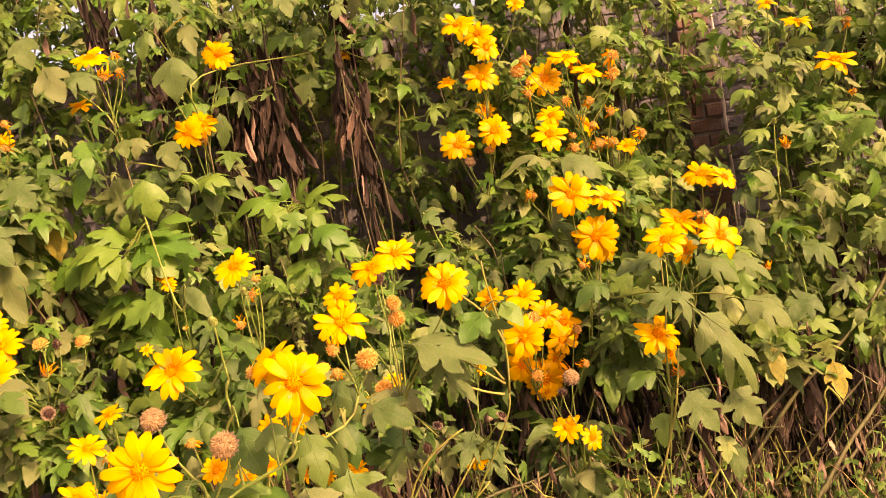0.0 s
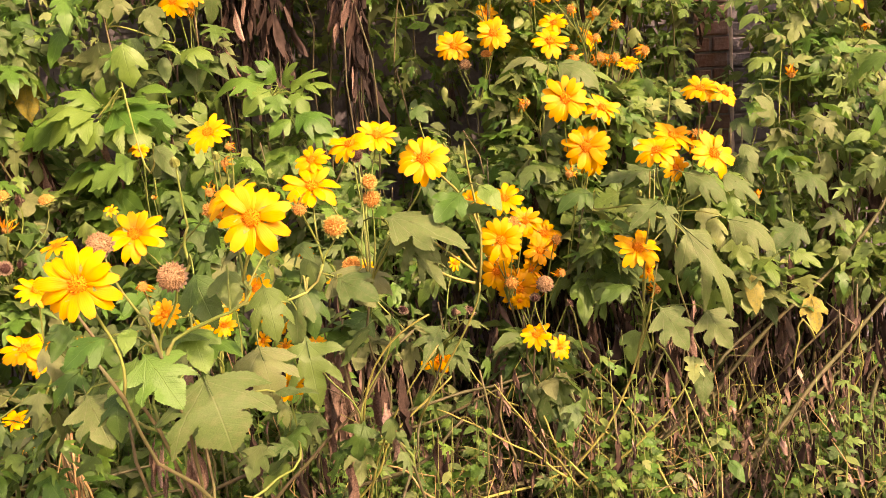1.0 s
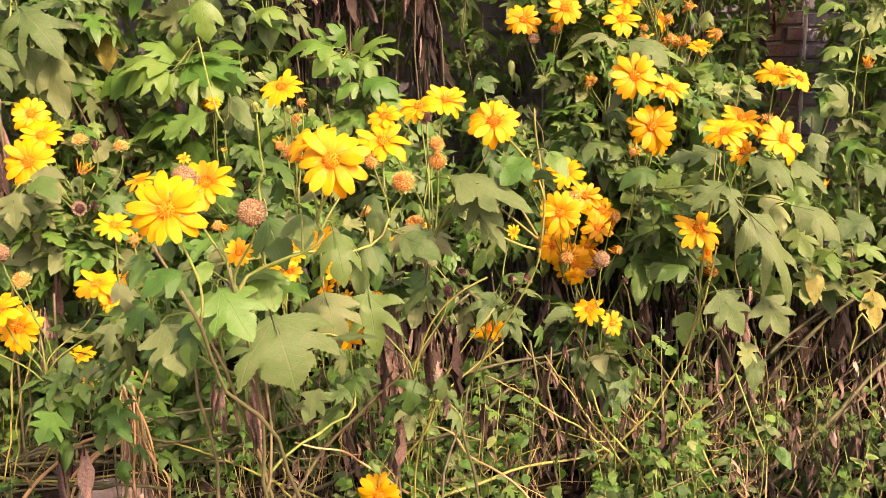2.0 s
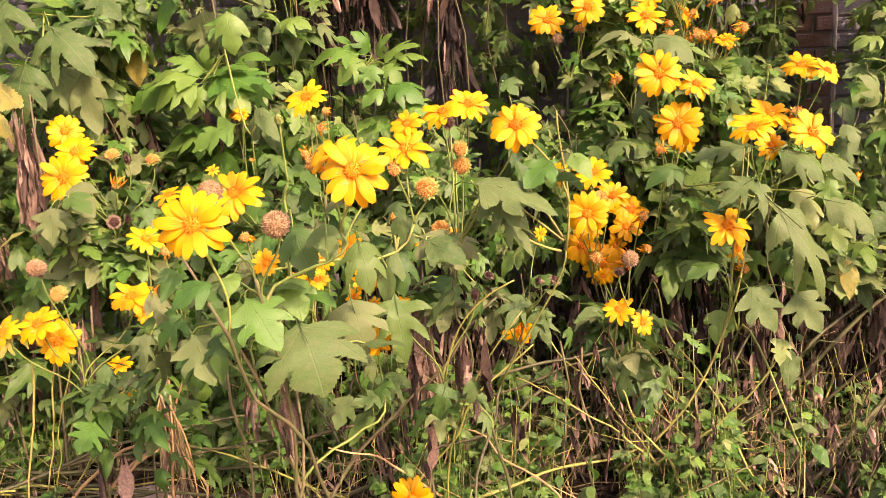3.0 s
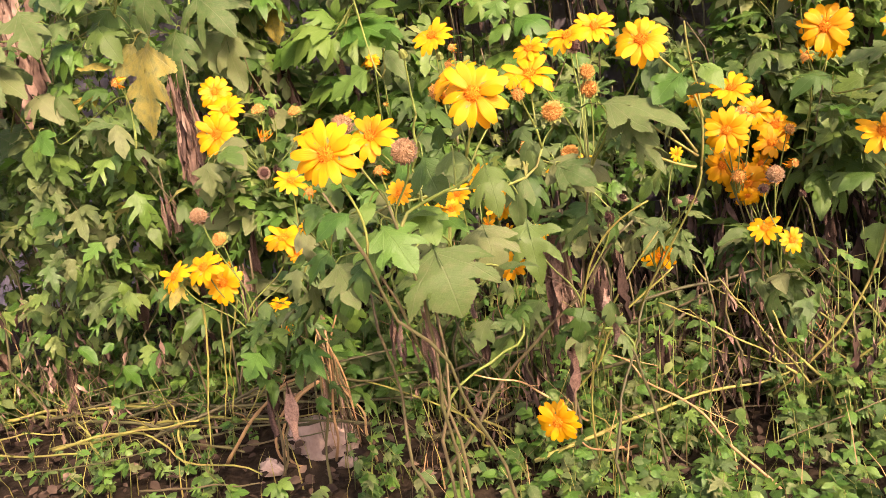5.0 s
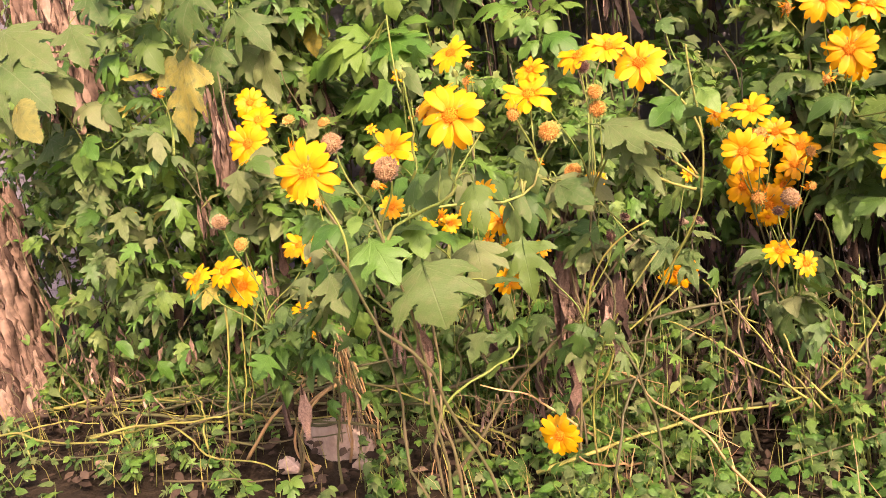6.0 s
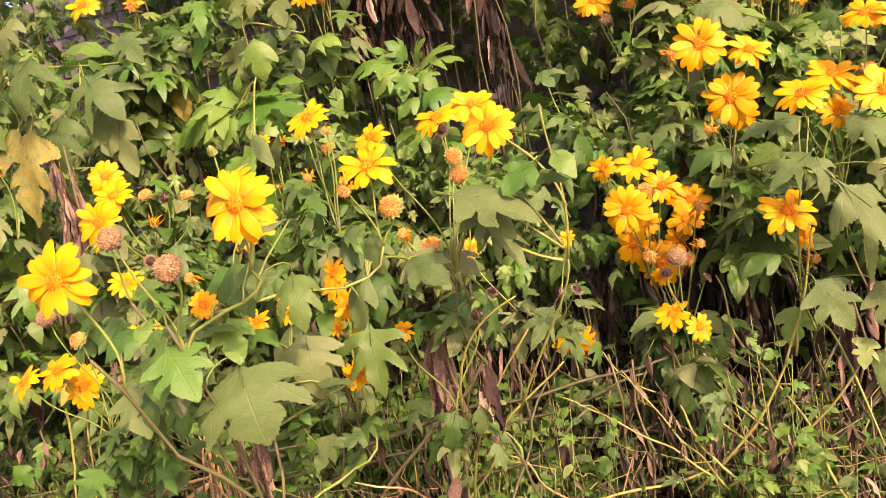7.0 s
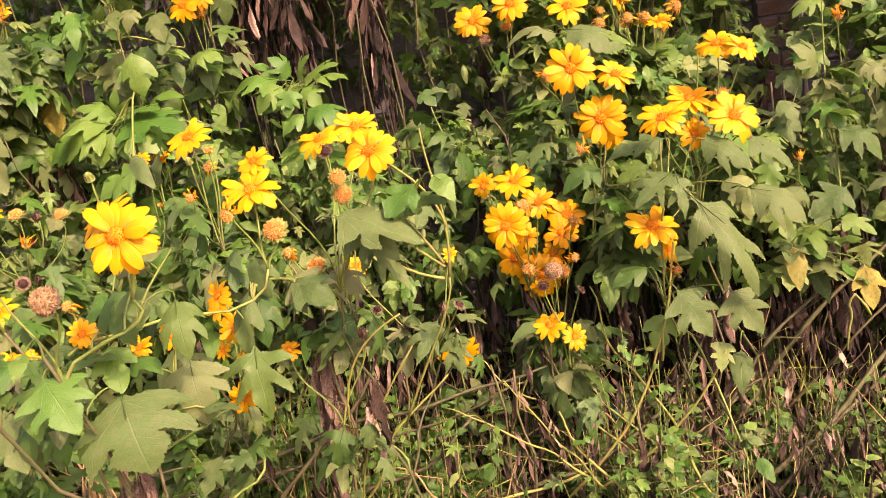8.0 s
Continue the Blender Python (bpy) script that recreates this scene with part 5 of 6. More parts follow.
shrub((-0.12, 2.12), HEADS_B, LEAVES_B, LABEL, 40, 36, (0.07, 0.13), {"D": 6, "K": 4}, 0.9, dead=8, twigs=(
    ((-0.065, 2.0, 1.1), (-0.057, 2.0, 1.029), (0.028, 2.0, 0.96), (0.125, 2.0, 0.939)), ((-0.025, 2.0, 1.094), (0.024, 2.0, 1.053), (0.085, 2.0, 1.004), (0.131, 2.0, 0.966)),
    ((0.049, 2.0, 1.1), (0.078, 2.0, 1.059), (0.106, 2.0, 1.015), (0.129, 2.0, 0.975)), ((0.12, 2.0, 1.291), (0.12, 2.0, 1.18), (0.165, 2.0, 1.1), (0.137, 2.0, 0.942)),
    ((0.037, 1.93, 1.24), (0.078, 1.97, 1.194), (0.13, 2.0, 1.15), (0.148, 2.0, 1.06)), ((0.137, 2.0, 0.942), (0.14, 2.0, 0.87), (0.06, 2.02, 0.774), (-0.05, 2.08, 0.55)),
    ((0.022, 2.0, 0.785), (-0.091, 2.0, 0.64), (-0.231, 2.05, 0.448), (-0.2, 2.1, 0.1)), ((0.004, 2.0, 0.866), (-0.069, 2.0, 0.831), (-0.19, 2.0, 0.77), (-0.2, 2.1, 0.5))))
shrub((0.25, 2.85), HEADS_C, LEAVES_C, "shrub with a dense bunch of orange-yellow flowers", 50, 75, (0.09, 0.15), {"D": 4, "K": 6}, 0.75, dead=10)
shrub((0.55, 2.98), HEADS_D, LEAVES_D, LABEL, 60, 90, (0.10, 0.17), {"L": 2, "D": 5, "K": 3, "G": 2}, 0.8, dead=10)
shrub((0.88, 2.82), HEADS_E, LEAVES_E + LEAVES_E1, "mexican sunflower shrub with large drooping grey-green leaves", 60, 90, (0.09, 0.16), {"L": 5, "D": 5, "G": 3}, 0.7, dead=14,
      canes=(((0.31, 2.46, 0.13), (0.54, 2.46, 0.33), (0.63, 2.46, 0.53), (0.69, 2.46, 0.87), 0.0042), ((0.37, 2.44, 0.14), (0.61, 2.44, 0.28), (0.70, 2.44, 0.36), (0.80, 2.44, 0.55), 0.004), ((1.23, 2.60, 0.56), (1.18, 2.60, 0.70), (1.18, 2.60, 0.60), (1.16, 2.60, 0.46), 0.004), ((0.63, 2.52, 0.51), (0.65, 2.52, 0.64), (0.67, 2.52, 0.78), (0.69, 2.52, 1.15), 0.004)))
shrub((-1.46, 2.62), HEADS_F, LEAVES_F + LEAVES_G, "shrub with three yellow flowers and yellowing leaves", 60, 120, (0.09, 0.17), {"D": 3, "K": 6, "G": 3, "Y": 0.4}, 0.4, dead=6)
shrub((-2.3, 2.55), [], LEAVES_F2, "leafy shrub with large dusty leaves and one yellow leaf", 40, 130, (0.09, 0.16), {"D": 5, "K": 4, "G": 2}, 0.5, crown=(-2.2, 2.4, 1.15))
shrub((-1.2, 2.06), HEADS_G, [], "low shrub with a bunch of yellow flowers on slender stems", 26, 39, (0.06, 0.12), {"D": 2, "K": 5, "G": 4}, 0.4, dead=3,
      canes=(((-1.34, 1.98, 0.66), (-1.34, 1.98, 0.53), (-1.39, 1.98, 0.37), (-1.42, 1.98, 0.17), 0.0035), ((-1.28, 2.00, 0.67), (-1.32, 2.00, 0.54), (-1.31, 2.00, 0.43), (-1.36, 2.00, 0.26), 0.003), ((-1.24, 2.02, 0.66), (-1.31, 2.02, 0.52), (-1.31, 2.02, 0.38), (-1.34, 2.02, 0.27), 0.0025), ((-1.16, 2.10, 0.51), (-1.20, 2.10, 0.43), (-1.26, 2.10, 0.33), (-1.35, 2.10, 0.22), 0.003), ((-1.02, 2.10, 0.75), (-1.11, 2.10, 0.59), (-1.18, 2.10, 0.41), (-1.32, 2.10, 0.26), 0.003)))
shrub((-0.68, 2.52), HEADS_H, LEAVES_H, LABEL, 40, 60, (0.08, 0.15), {"D": 2, "K": 6, "G": 3}, 0.75, dead=6)
shrub((-1.12, 2.85), HEADS_I, LEAVES_I + LEAVES_I1, "shrub with fresh green leaves and small spent flowers", 40, 60, (0.11, 0.18), {"G": 5, "K": 4}, 0.45, dead=6)
# many pale leaves in J, J2 and M: sunlight put into colour
shrub((0.28, 3.55), HEADS_J, LEAVES_J, "tall shrub with many yellow and wilted flowers", 50, 320, (0.08, 0.15), {"L": 5, "D": 3, "G": 4}, 0.7, dead=10)
shrub((0.82, 3.6), HEADS_J2, LEAVES_J2, "tall shrub with many yellow and wilted flowers", 45, 280, (0.08, 0.15), {"L": 5, "D": 3, "G": 4}, 0.7, dead=8)
shrub((-1.5, 3.2), HEADS_K, LEAVES_K, "tall shrub with yellow flowers above the hedge", 45, 260, (0.10, 0.17), {"D": 5, "K": 4, "G": 2}, 0.6)
shrub((-1.0, 3.4), HEADS_L, LEAVES_L + LEAVES_L1, "tall shrub with yellow flowers and fresh green leaves", 44, 66, (0.11, 0.18), {"D": 4, "K": 4, "G": 3}, 0.6)
shrub((1.6, 3.3), HEADS_M, LEAVES_M, "tall slender shrub with a few yellow flowers", 50, 300, (0.07, 0.14), {"L": 5, "D": 3, "G": 4}, 0.5, dead=6)
shrub((-0.24, 2.22), HEADS_N, LEAVES_N, "single yellow flower on a low fallen stem", 6, 9, (0.05, 0.09), {"G": 4, "K": 3}, 0.05, crown=(-0.28, 2.13, 0.12))

# ---- the hedge behind ----
HEDGE_ROW_1 = [
    (-3.3, 2.9, 2.3, 110, 0.3), (-2.6, 3.3, 2.9, 200, 0.4), (-2.1, 2.9, 1.6, 150, 0.3), (-1.9, 3.6, 3.4, 300, 0.6), (-2.55, 2.55, 1.3, 110, 0.3), (-1.78, 2.62, 1.1, 110, 0.35),
    (-1.3, 3.95, 3.6, 330, 0.8), (-3.4, 3.8, 3.0, 150, 0.5), (-2.3, 4.1, 3.6, 330, 0.8), (-0.9, 4.2, 3.5, 330, 0.8), (-0.45, 4.2, 3.4, 280, 0.8), (0.1, 4.0, 3.2, 270, 0.9),
    (0.6, 4.0, 3.2, 300, 0.9), (0.85, 3.9, 3.0, 190, 0.9), (0.9, 3.95, 2.8, 150, 1.2), (-3.0, 3.3, 2.7, 150, 0.4), (-2.95, 2.9, 1.9, 110, 0.4), (0.45, 3.35, 1.35, 130, 0.8),
]
HEDGE_ROW_2 = [
    (0.95, 3.35, 1.25, 130, 0.75), (1.35, 3.15, 1.2, 120, 0.65), (1.85, 3.1, 1.6, 160, 0.5), (2.3, 3.5, 2.35, 170, 0.6), (2.1, 4.05, 2.6, 130, 0.9), (2.65, 3.7, 2.4, 150, 0.6),
    (-0.55, 3.05, 1.2, 120, 0.75), (-0.1, 3.2, 1.2, 120, 0.8), (-1.55, 3.4, 2.1, 160, 0.6), (-1.55, 2.95, 1.5, 120, 0.45), (0.3, 3.75, 2.5, 130, 1.2), (0.62, 3.7, 2.6, 110, 1.1),
    (1.9, 3.7, 2.4, 110, 1.2), (1.85, 3.95, 2.7, 90, 1.2), (2.35, 3.95, 2.8, 110, 1.2), (-0.55, 4.1, 3.6, 150, 2.3), (1.04, 3.98, 2.75, 70, 1.2), (-2.75, 2.9, 1.7, 170, 0.2),
]
HEDGE_ROW_3 = [
    (-2.25, 3.2, 1.6, 170, 0.2), (-1.85, 3.15, 1.4, 150, 0.2), (-0.62, 3.32, 1.38, 130, 0.3), (-0.25, 3.35, 1.3, 110, 0.3), (-0.95, 3.3, 1.4, 120, 0.3), (-2.9, 3.2, 2.1, 170, 0.4),
    (-1.3, 3.3, 1.4, 110, 0.3), (0.8, 3.5, 0.8, 90, 0.15), (1.35, 3.5, 0.8, 90, 0.15), (1.9, 3.5, 0.9, 90, 0.15), (0.2, 3.5, 0.7, 70, 0.15), (-0.68, 3.78, 2.8, 130, 2.0),
    (-1.05, 3.75, 2.9, 120, 2.1), (-0.3, 3.6, 2.5, 60, 2.05), (-2.8, 3.7, 3.4, 150, 1.7), (-3.3, 3.5, 3.2, 130, 1.5), (-1.75, 3.9, 3.6, 190, 2.0),
]
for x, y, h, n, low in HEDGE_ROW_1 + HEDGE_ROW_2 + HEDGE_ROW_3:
    thicket((x, y), h, int(n * 2.4), HEDGE if x < 0.2 else SUN_TONED_HEDGE, low)

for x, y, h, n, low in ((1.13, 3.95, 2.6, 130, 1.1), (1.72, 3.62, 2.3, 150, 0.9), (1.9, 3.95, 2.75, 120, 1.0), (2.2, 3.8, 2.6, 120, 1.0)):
    thicket((x, y), h, n, SUN_TONED_HEDGE, low, 0.16, dead=3, count=10)
for x, y, h in ((-3.6, 5.2, 4.6), (-2.9, 5.0, 4.8), (-2.2, 5.2, 5.0), (-1.5, 5.0, 4.7), (-0.8, 5.2, 4.8), (-0.2, 5.0, 4.2), (0.4, 5.2, 3.9)):
    thicket((x, y), h, 420, {"K": 6, "G": 2, "D": 2}, 1.9, 0.6, (0.11, 0.2), 8, 2)

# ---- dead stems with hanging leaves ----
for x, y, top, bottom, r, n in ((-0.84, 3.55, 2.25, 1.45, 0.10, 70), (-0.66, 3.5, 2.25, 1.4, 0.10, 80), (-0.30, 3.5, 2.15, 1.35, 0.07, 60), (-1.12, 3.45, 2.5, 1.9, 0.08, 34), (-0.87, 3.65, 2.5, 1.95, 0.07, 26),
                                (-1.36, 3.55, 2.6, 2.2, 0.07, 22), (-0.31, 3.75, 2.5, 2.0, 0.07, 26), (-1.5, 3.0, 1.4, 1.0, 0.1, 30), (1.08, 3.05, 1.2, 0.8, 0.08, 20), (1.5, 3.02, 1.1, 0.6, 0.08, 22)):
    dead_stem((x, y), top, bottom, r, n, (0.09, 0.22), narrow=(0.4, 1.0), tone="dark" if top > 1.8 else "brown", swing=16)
for x, y, top, bottom in ((-0.66, 3.4, 2.1, 1.6), (-0.82, 3.42, 1.95, 1.5), (-0.30, 3.42, 1.95, 1.5)):
    dead_stem((x, y), top, bottom, 0.09, 12, (0.08, 0.18), "dead stem with a few crumpled brown leaves", (0.4, 1.0), "brown", 9, 1, 24)
for x, y, top, bottom, r, n, size in ((-1.56, 2.42, 1.36, 0.95, 0.045, 30, (0.11, 0.2)), (-1.77, 2.5, 1.0, 0.78, 0.03, 9, (0.08, 0.14)), (-2.6, 2.75, 1.95, 1.25, 0.15, 130, (0.14, 0.26)),
                                      (-0.28, 2.22, 0.78, 0.42, 0.03, 20, (0.1, 0.2)), (-1.28, 2.16, 0.74, 0.52, 0.03, 8, (0.07, 0.13)), (-0.49, 1.62, 0.76, 0.5, 0.015, 5, (0.07, 0.14)), (-0.61, 1.74, 0.68, 0.54, 0.025, 6, (0.06, 0.1)),
                                      (1.03, 2.95, 0.8, 0.1, 0.06, 26, (0.06, 0.15)), (1.25, 3.1, 0.85, 0.08, 0.1, 34, (0.06, 0.16)), (1.48, 2.92, 0.7, 0.08, 0.06, 26, (0.06, 0.15))):
    dead_stem((x, y), top, bottom, r, n, size, "dead stem hung with pale brown withered leaves", (0.45, 1.05), "pale", 12, 2 if r > 0.1 else 1)
dead_stem((-2.95, 2.5), 1.06, 0.02, 0.13, 520, (0.13, 0.30), "dense column of pale pinkish-brown withered leaves", (0.7, 1.3), "pale", 40, 2, 3, 0.12)
for k in range(58):
    x = -0.5 + 0.042 * k + uniform(-0.06, 0.06)
    dead_stem((x, uniform(2.4, 3.2)), uniform(0.25, 0.66), 0.05, 0.08, 14, (0.05, 0.13), "short dead stem with brown hanging leaves near the ground", (0.3, 0.9), "pale" if k % 2 == 0 else "brown", 6, 1, 24)

# dark backdrop added low down; its leaf colour stands in for shade
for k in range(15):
    dead_stem((-0.55 + 0.17 * k + uniform(-0.05, 0.05), uniform(2.95, 3.2)), uniform(0.6, 0.85), 0.04, 0.14, 42, (0.09, 0.2), "dead stem hung with shade-darkened withered leaves under the shrubs", (0.35, 0.9), "dark", 8, 1, 18)

# ---- fallen and leaning stalks ----
STALKS_1 = [
    ((-0.38, 2.05, 0.11), (0.39, 2.5, 0.2), 0.0062, OLIVE, 0.0, 0.05), ((0.39, 2.5, 0.2), (1.0, 2.95, 0.6), 0.006, WOODY, -0.03, 0.05), ((0.55, 2.4, -0.02), (0.3, 2.4, 0.42), 0.005, OLIVE, 0.03, 0.0),
    ((0.42, 2.4, 0.18), (0.16, 2.4, 0.53), 0.0035, OLIVE, 0.0, 0.0), ((0.38, 2.4, 0.22), (-0.02, 2.4, 0.46), 0.0035, OLIVE, 0.03, 0.0), ((0.75, 2.45, 0.02), (0.25, 2.6, 0.55), 0.0044, OLIVE, 0.05, 0.0),
    ((0.78, 2.42, 0.02), (0.42, 2.7, 0.7), 0.0044, OLIVE, 0.02, 0.1), ((0.72, 2.47, 0.02), (0.05, 2.6, 0.52), 0.0039, OLIVE, 0.08, 0.0), ((0.85, 2.5, 0.02), (1.7, 2.9, 0.5), 0.0066, WOODY, 0.02, 0.1),
    ((0.5, 2.6, 0.02), (1.5, 3.0, 0.75), 0.0066, WOODY, -0.05, 0.1), ((-0.7, 2.1, 0.02), (-0.05, 2.2, 0.75), 0.0066, WOODY, 0.02, 0.0),
]
STALKS_2 = [
    ((-0.45, 2.25, 0.02), (0.02, 2.25, 0.62), 0.0050, OLIVE, 0.0, 0.0), ((-2.2, 2.35, 0.08), (-0.9, 2.45, 0.1), 0.0077, BARK, 0.05, 0.1), ((-1.9, 2.15, 0.06), (-0.95, 2.5, 0.28), 0.0072, BARK, 0.1, 0.0),
    ((-2.3, 2.2, 0.05), (-1.3, 2.05, 0.03), 0.0050, OLIVE, 0.1, 0.1), ((-1.5, 2.15, 0.02), (-1.1, 2.2, 0.33), 0.0066, DRY, 0.12, -0.2), ((-1.1, 2.2, 0.02), (-1.0, 2.15, 0.55), 0.0050, DRY, 0.0, 0.1),
    ((-0.95, 2.2, 0.02), (-1.02, 2.12, 0.5), 0.0044, DRY, 0.0, -0.2), ((-2.4, 2.6, 0.12), (-1.2, 2.9, 0.2), 0.0072, BARK, 0.03, 0.1), ((-1.7, 2.8, 0.1), (-0.4, 2.7, 0.22), 0.0066, WOODY, 0.04, 0.1),
    ((-0.9, 2.5, 0.15), (0.25, 2.6, 0.45), 0.0066, WOODY, 0.0, 0.1), ((0.0, 2.85, 0.25), (1.2, 2.9, 0.3), 0.0044, OLIVE, 0.02, 0.0),
]
STALKS_3 = [
    ((1.0, 2.45, 0.02), (1.9, 2.6, 0.25), 0.0055, OLIVE, 0.08, 0.1), ((0.3, 2.5, 0.02), (0.95, 2.75, 0.33), 0.0055, WOODY, 0.05, 0.1), ((0.9, 2.9, 0.02), (1.35, 2.7, 0.6), 0.0060, WOODY, 0.02, 0.0),
    ((1.2, 2.8, 0.02), (1.75, 2.75, 0.7), 0.0060, WOODY, -0.02, 0.0), ((0.45, 3.2, 0.02), (0.3, 2.9, 0.6), 0.0033, DRY, 0.0, 0.0),
]
for a, b, thick, material, sag, side in STALKS_1 + STALKS_2 + STALKS_3:
    fallen(a, b, thick, material, sag, "fallen yellow-green stalk lying across the weeds" if material == OLIVE else "dry brown stalk lying among the weeds", side)
for a, b, thick, sag, side in (((0.75, 2.5, 0.0), (1.75, 2.75, 0.85), 0.009, -0.08, 0.03), ((0.95, 2.42, 0.0), (2.0, 2.7, 0.6), 0.010, -0.03, -0.04), ((0.4, 2.6, 0.0), (1.2, 2.8, 0.68), 0.008, -0.06, 0.05),
                               ((0.62, 2.72, 0.02), (1.6, 2.95, 1.0), 0.009, -0.10, 0.0), ((-0.35, 2.45, 0.03), (0.75, 2.65, 0.14), 0.010, 0.05, 0.06), ((-0.8, 2.3, 0.05), (0.1, 2.4, 0.42), 0.008, -0.04, 0.0),
                               ((1.15, 2.55, 0.0), (1.95, 2.85, 0.95), 0.008, -0.08, 0.0), ((-0.62, 2.35, 0.36), (0.3, 2.55, 0.5), 0.007, 0.02, 0.05)):
    fallen(a, b, thick, BARK, sag, "thick olive-brown stem arching out of the hedge", side)
for k in range(70):
    x, y = uniform(-2.6, 2.0), uniform(2.05, 3.3)
    if abs(x + 1.25) < 0.35 and y < 2.6:
        x -= 0.7
    a = uniform(0, 6.283)
    l = uniform(0.25, 0.75)
    fallen((x, y, uniform(0.01, 0.08)), (x + l * math.cos(a), y + 0.5 * l * math.sin(a), uniform(0.04, 0.4)), uniform(0.002, 0.0045), (BARK if x < -0.7 else DRY, OLIVE, WOODY)[k % 3], uniform(-0.03, 0.08), side=uniform(-0.2, 0.2))

for k in range(26):
    x, y = uniform(-1.6, 1.9), uniform(2.3, 3.1)
    h = uniform(0.25, 0.65)
    fallen((x, y, -0.01), (x + uniform(-0.18, 0.18), y + uniform(-0.12, 0.12), h), uniform(0.0016, 0.003), (DRY, OLIVE)[k % 2], 0.0, "thin dry stalk standing among the weeds", uniform(-0.3, 0.3))

for k in range(15):
    x, y = uniform(0.2, 1.9), uniform(2.35, 3.0)
    a = rng.choice((-1, 1)) * uniform(0.3, 0.75)
    l = uniform(0.4, 0.9)
    fallen((x, y, 0.0), (x + a * l, y + uniform(-0.1, 0.2), l * uniform(0.5, 0.85)), uniform(0.002, 0.0036), (OLIVE, WOODY, DRY)[k % 3], uniform(-0.04, 0.04), "leaning olive stalk among the dead stems", uniform(-0.25, 0.25))

for k in range(14):
    x, y = uniform(-2.6, -1.0), uniform(1.95, 2.6)
    if abs(x + 1.25) < 0.2:
        continue
    a = uniform(-0.5, 0.4)
    l = uniform(0.35, 0.95)
    fallen((x, y, uniform(0.02, 0.1)), (x + l * math.cos(a), y + 0.4 * l * math.sin(a), uniform(0.02, 0.2)), uniform(0.003, 0.0058), (OLIVE, BARK, WOODY)[k % 3], uniform(0.0, 0.06), "olive-brown stalk lying on the soil", uniform(-0.15, 0.15))


for k in range(15):
    x, y = uniform(-2.9, -1.1), uniform(2.0, 2.75)
    a, l = uniform(-0.45, 0.35), uniform(0.5, 1.1)
    if abs(x + 1.25) < 0.2:
        continue
    fallen((x, y, uniform(0.02, 0.12)), (x + l * math.cos(a), y + 0.4 * l * math.sin(a), uniform(0.03, 0.26)), uniform(0.005, 0.009), OLIVE if k % 7 == 0 else BARK, uniform(-0.02, 0.06), "thick olive-brown stem lying among the weeds", uniform(-0.15, 0.15))


def tangle(count, region, label):
    """Countless thin dead twigs, lying and leaning across one another, with shrivelled leaves on them."""
    bm, placed = bmesh.new(), []
    kinds = [DRY, WOODY, OLIVE]
    for k in range(count):
        x, y = uniform(*region[0]), uniform(*region[1])
        if noise.noise(Vector((x * 2.1, y * 2.1, 4))) < -0.15 or abs(x + 1.25) < 0.3 and y < 2.5:
            continue
        a, l = uniform(-0.9, 0.9) + (math.pi if rng.random() < 0.5 else 0), uniform(0.1, 0.42)
        standing = rng.random() < 0.6
        p = Vector((x, y, 0.25 * rng.random() ** 2))
        q = p + (Vector((math.cos(a) * uniform(0.1, 0.6), math.sin(a) * 0.3, uniform(0.6, 1.1))) if standing else Vector((math.cos(a), math.sin(a) * 0.5, uniform(-0.1, 0.3)))) * l
        q.z = max(0.01, min(q.z, 0.6))
        bow = Vector((uniform(-0.06, 0.06), uniform(-0.05, 0.05), uniform(-0.05, 0.05)))
        start = len(bm.faces)
        points = curve(p, p.lerp(q, 0.33) + bow, p.lerp(q, 0.66) - bow * 0.6, q, 7)
        points = [points[0]] + [v + Vector((uniform(-0.011, 0.011), uniform(-0.011, 0.011), uniform(-0.009, 0.009))) for v in points[1:]]
        tube(bm, points, uniform(0.0012, 0.003), 0.0008, 4, 0.25)
        slot = choose({0: 1.4, 1: 6, 2: 2} if x > -0.5 else {0: 0.3, 1: 8, 2: 0.6})
        bm.faces.ensure_lookup_table()
        for i in range(start, len(bm.faces)):
            bm.faces[i].material_index = slot
        for j in range(rng.randrange(2, 7)):
            at = points[rng.randrange(2, 8)]
            s = uniform(0.02, 0.065)
            placed.append((WITHERED_ARRAYS[rng.randrange(7)], Matrix.Translation(at) @ pose(0, 0, 0, uniform(-30, 30), uniform(-30, 30), uniform(0, 360)) @ Matrix.Diagonal((s * uniform(0.6, 1.5), s * uniform(0.6, 1.5), s, 1)), choose({0: 4, 1: 6})))
    data = mesh_of("dead_twigs", bm, kinds[0])
    for material in kinds[1:]:
        data.materials.append(material)
    ob = tagged(new("dead_twigs", data), label, "dead twigs", kind="stuff")
    tagged(part("shrivelled_leaves", joined("shrivelled_leaves", placed, [DEAD, DEAD_PALE]), ob, Matrix.Identity(4), "small curled pinkish-brown dead leaves"), kind="stuff")
    return ob


tangle(300, ((-2.7, -0.4), (2.2, 3.2)), "tangle of thin brown and olive twigs lying on the soil")
tangle(600, ((-0.5, 2.2), (2.3, 3.3)), "tangle of thin dry twigs and shrivelled leaves under the shrubs")

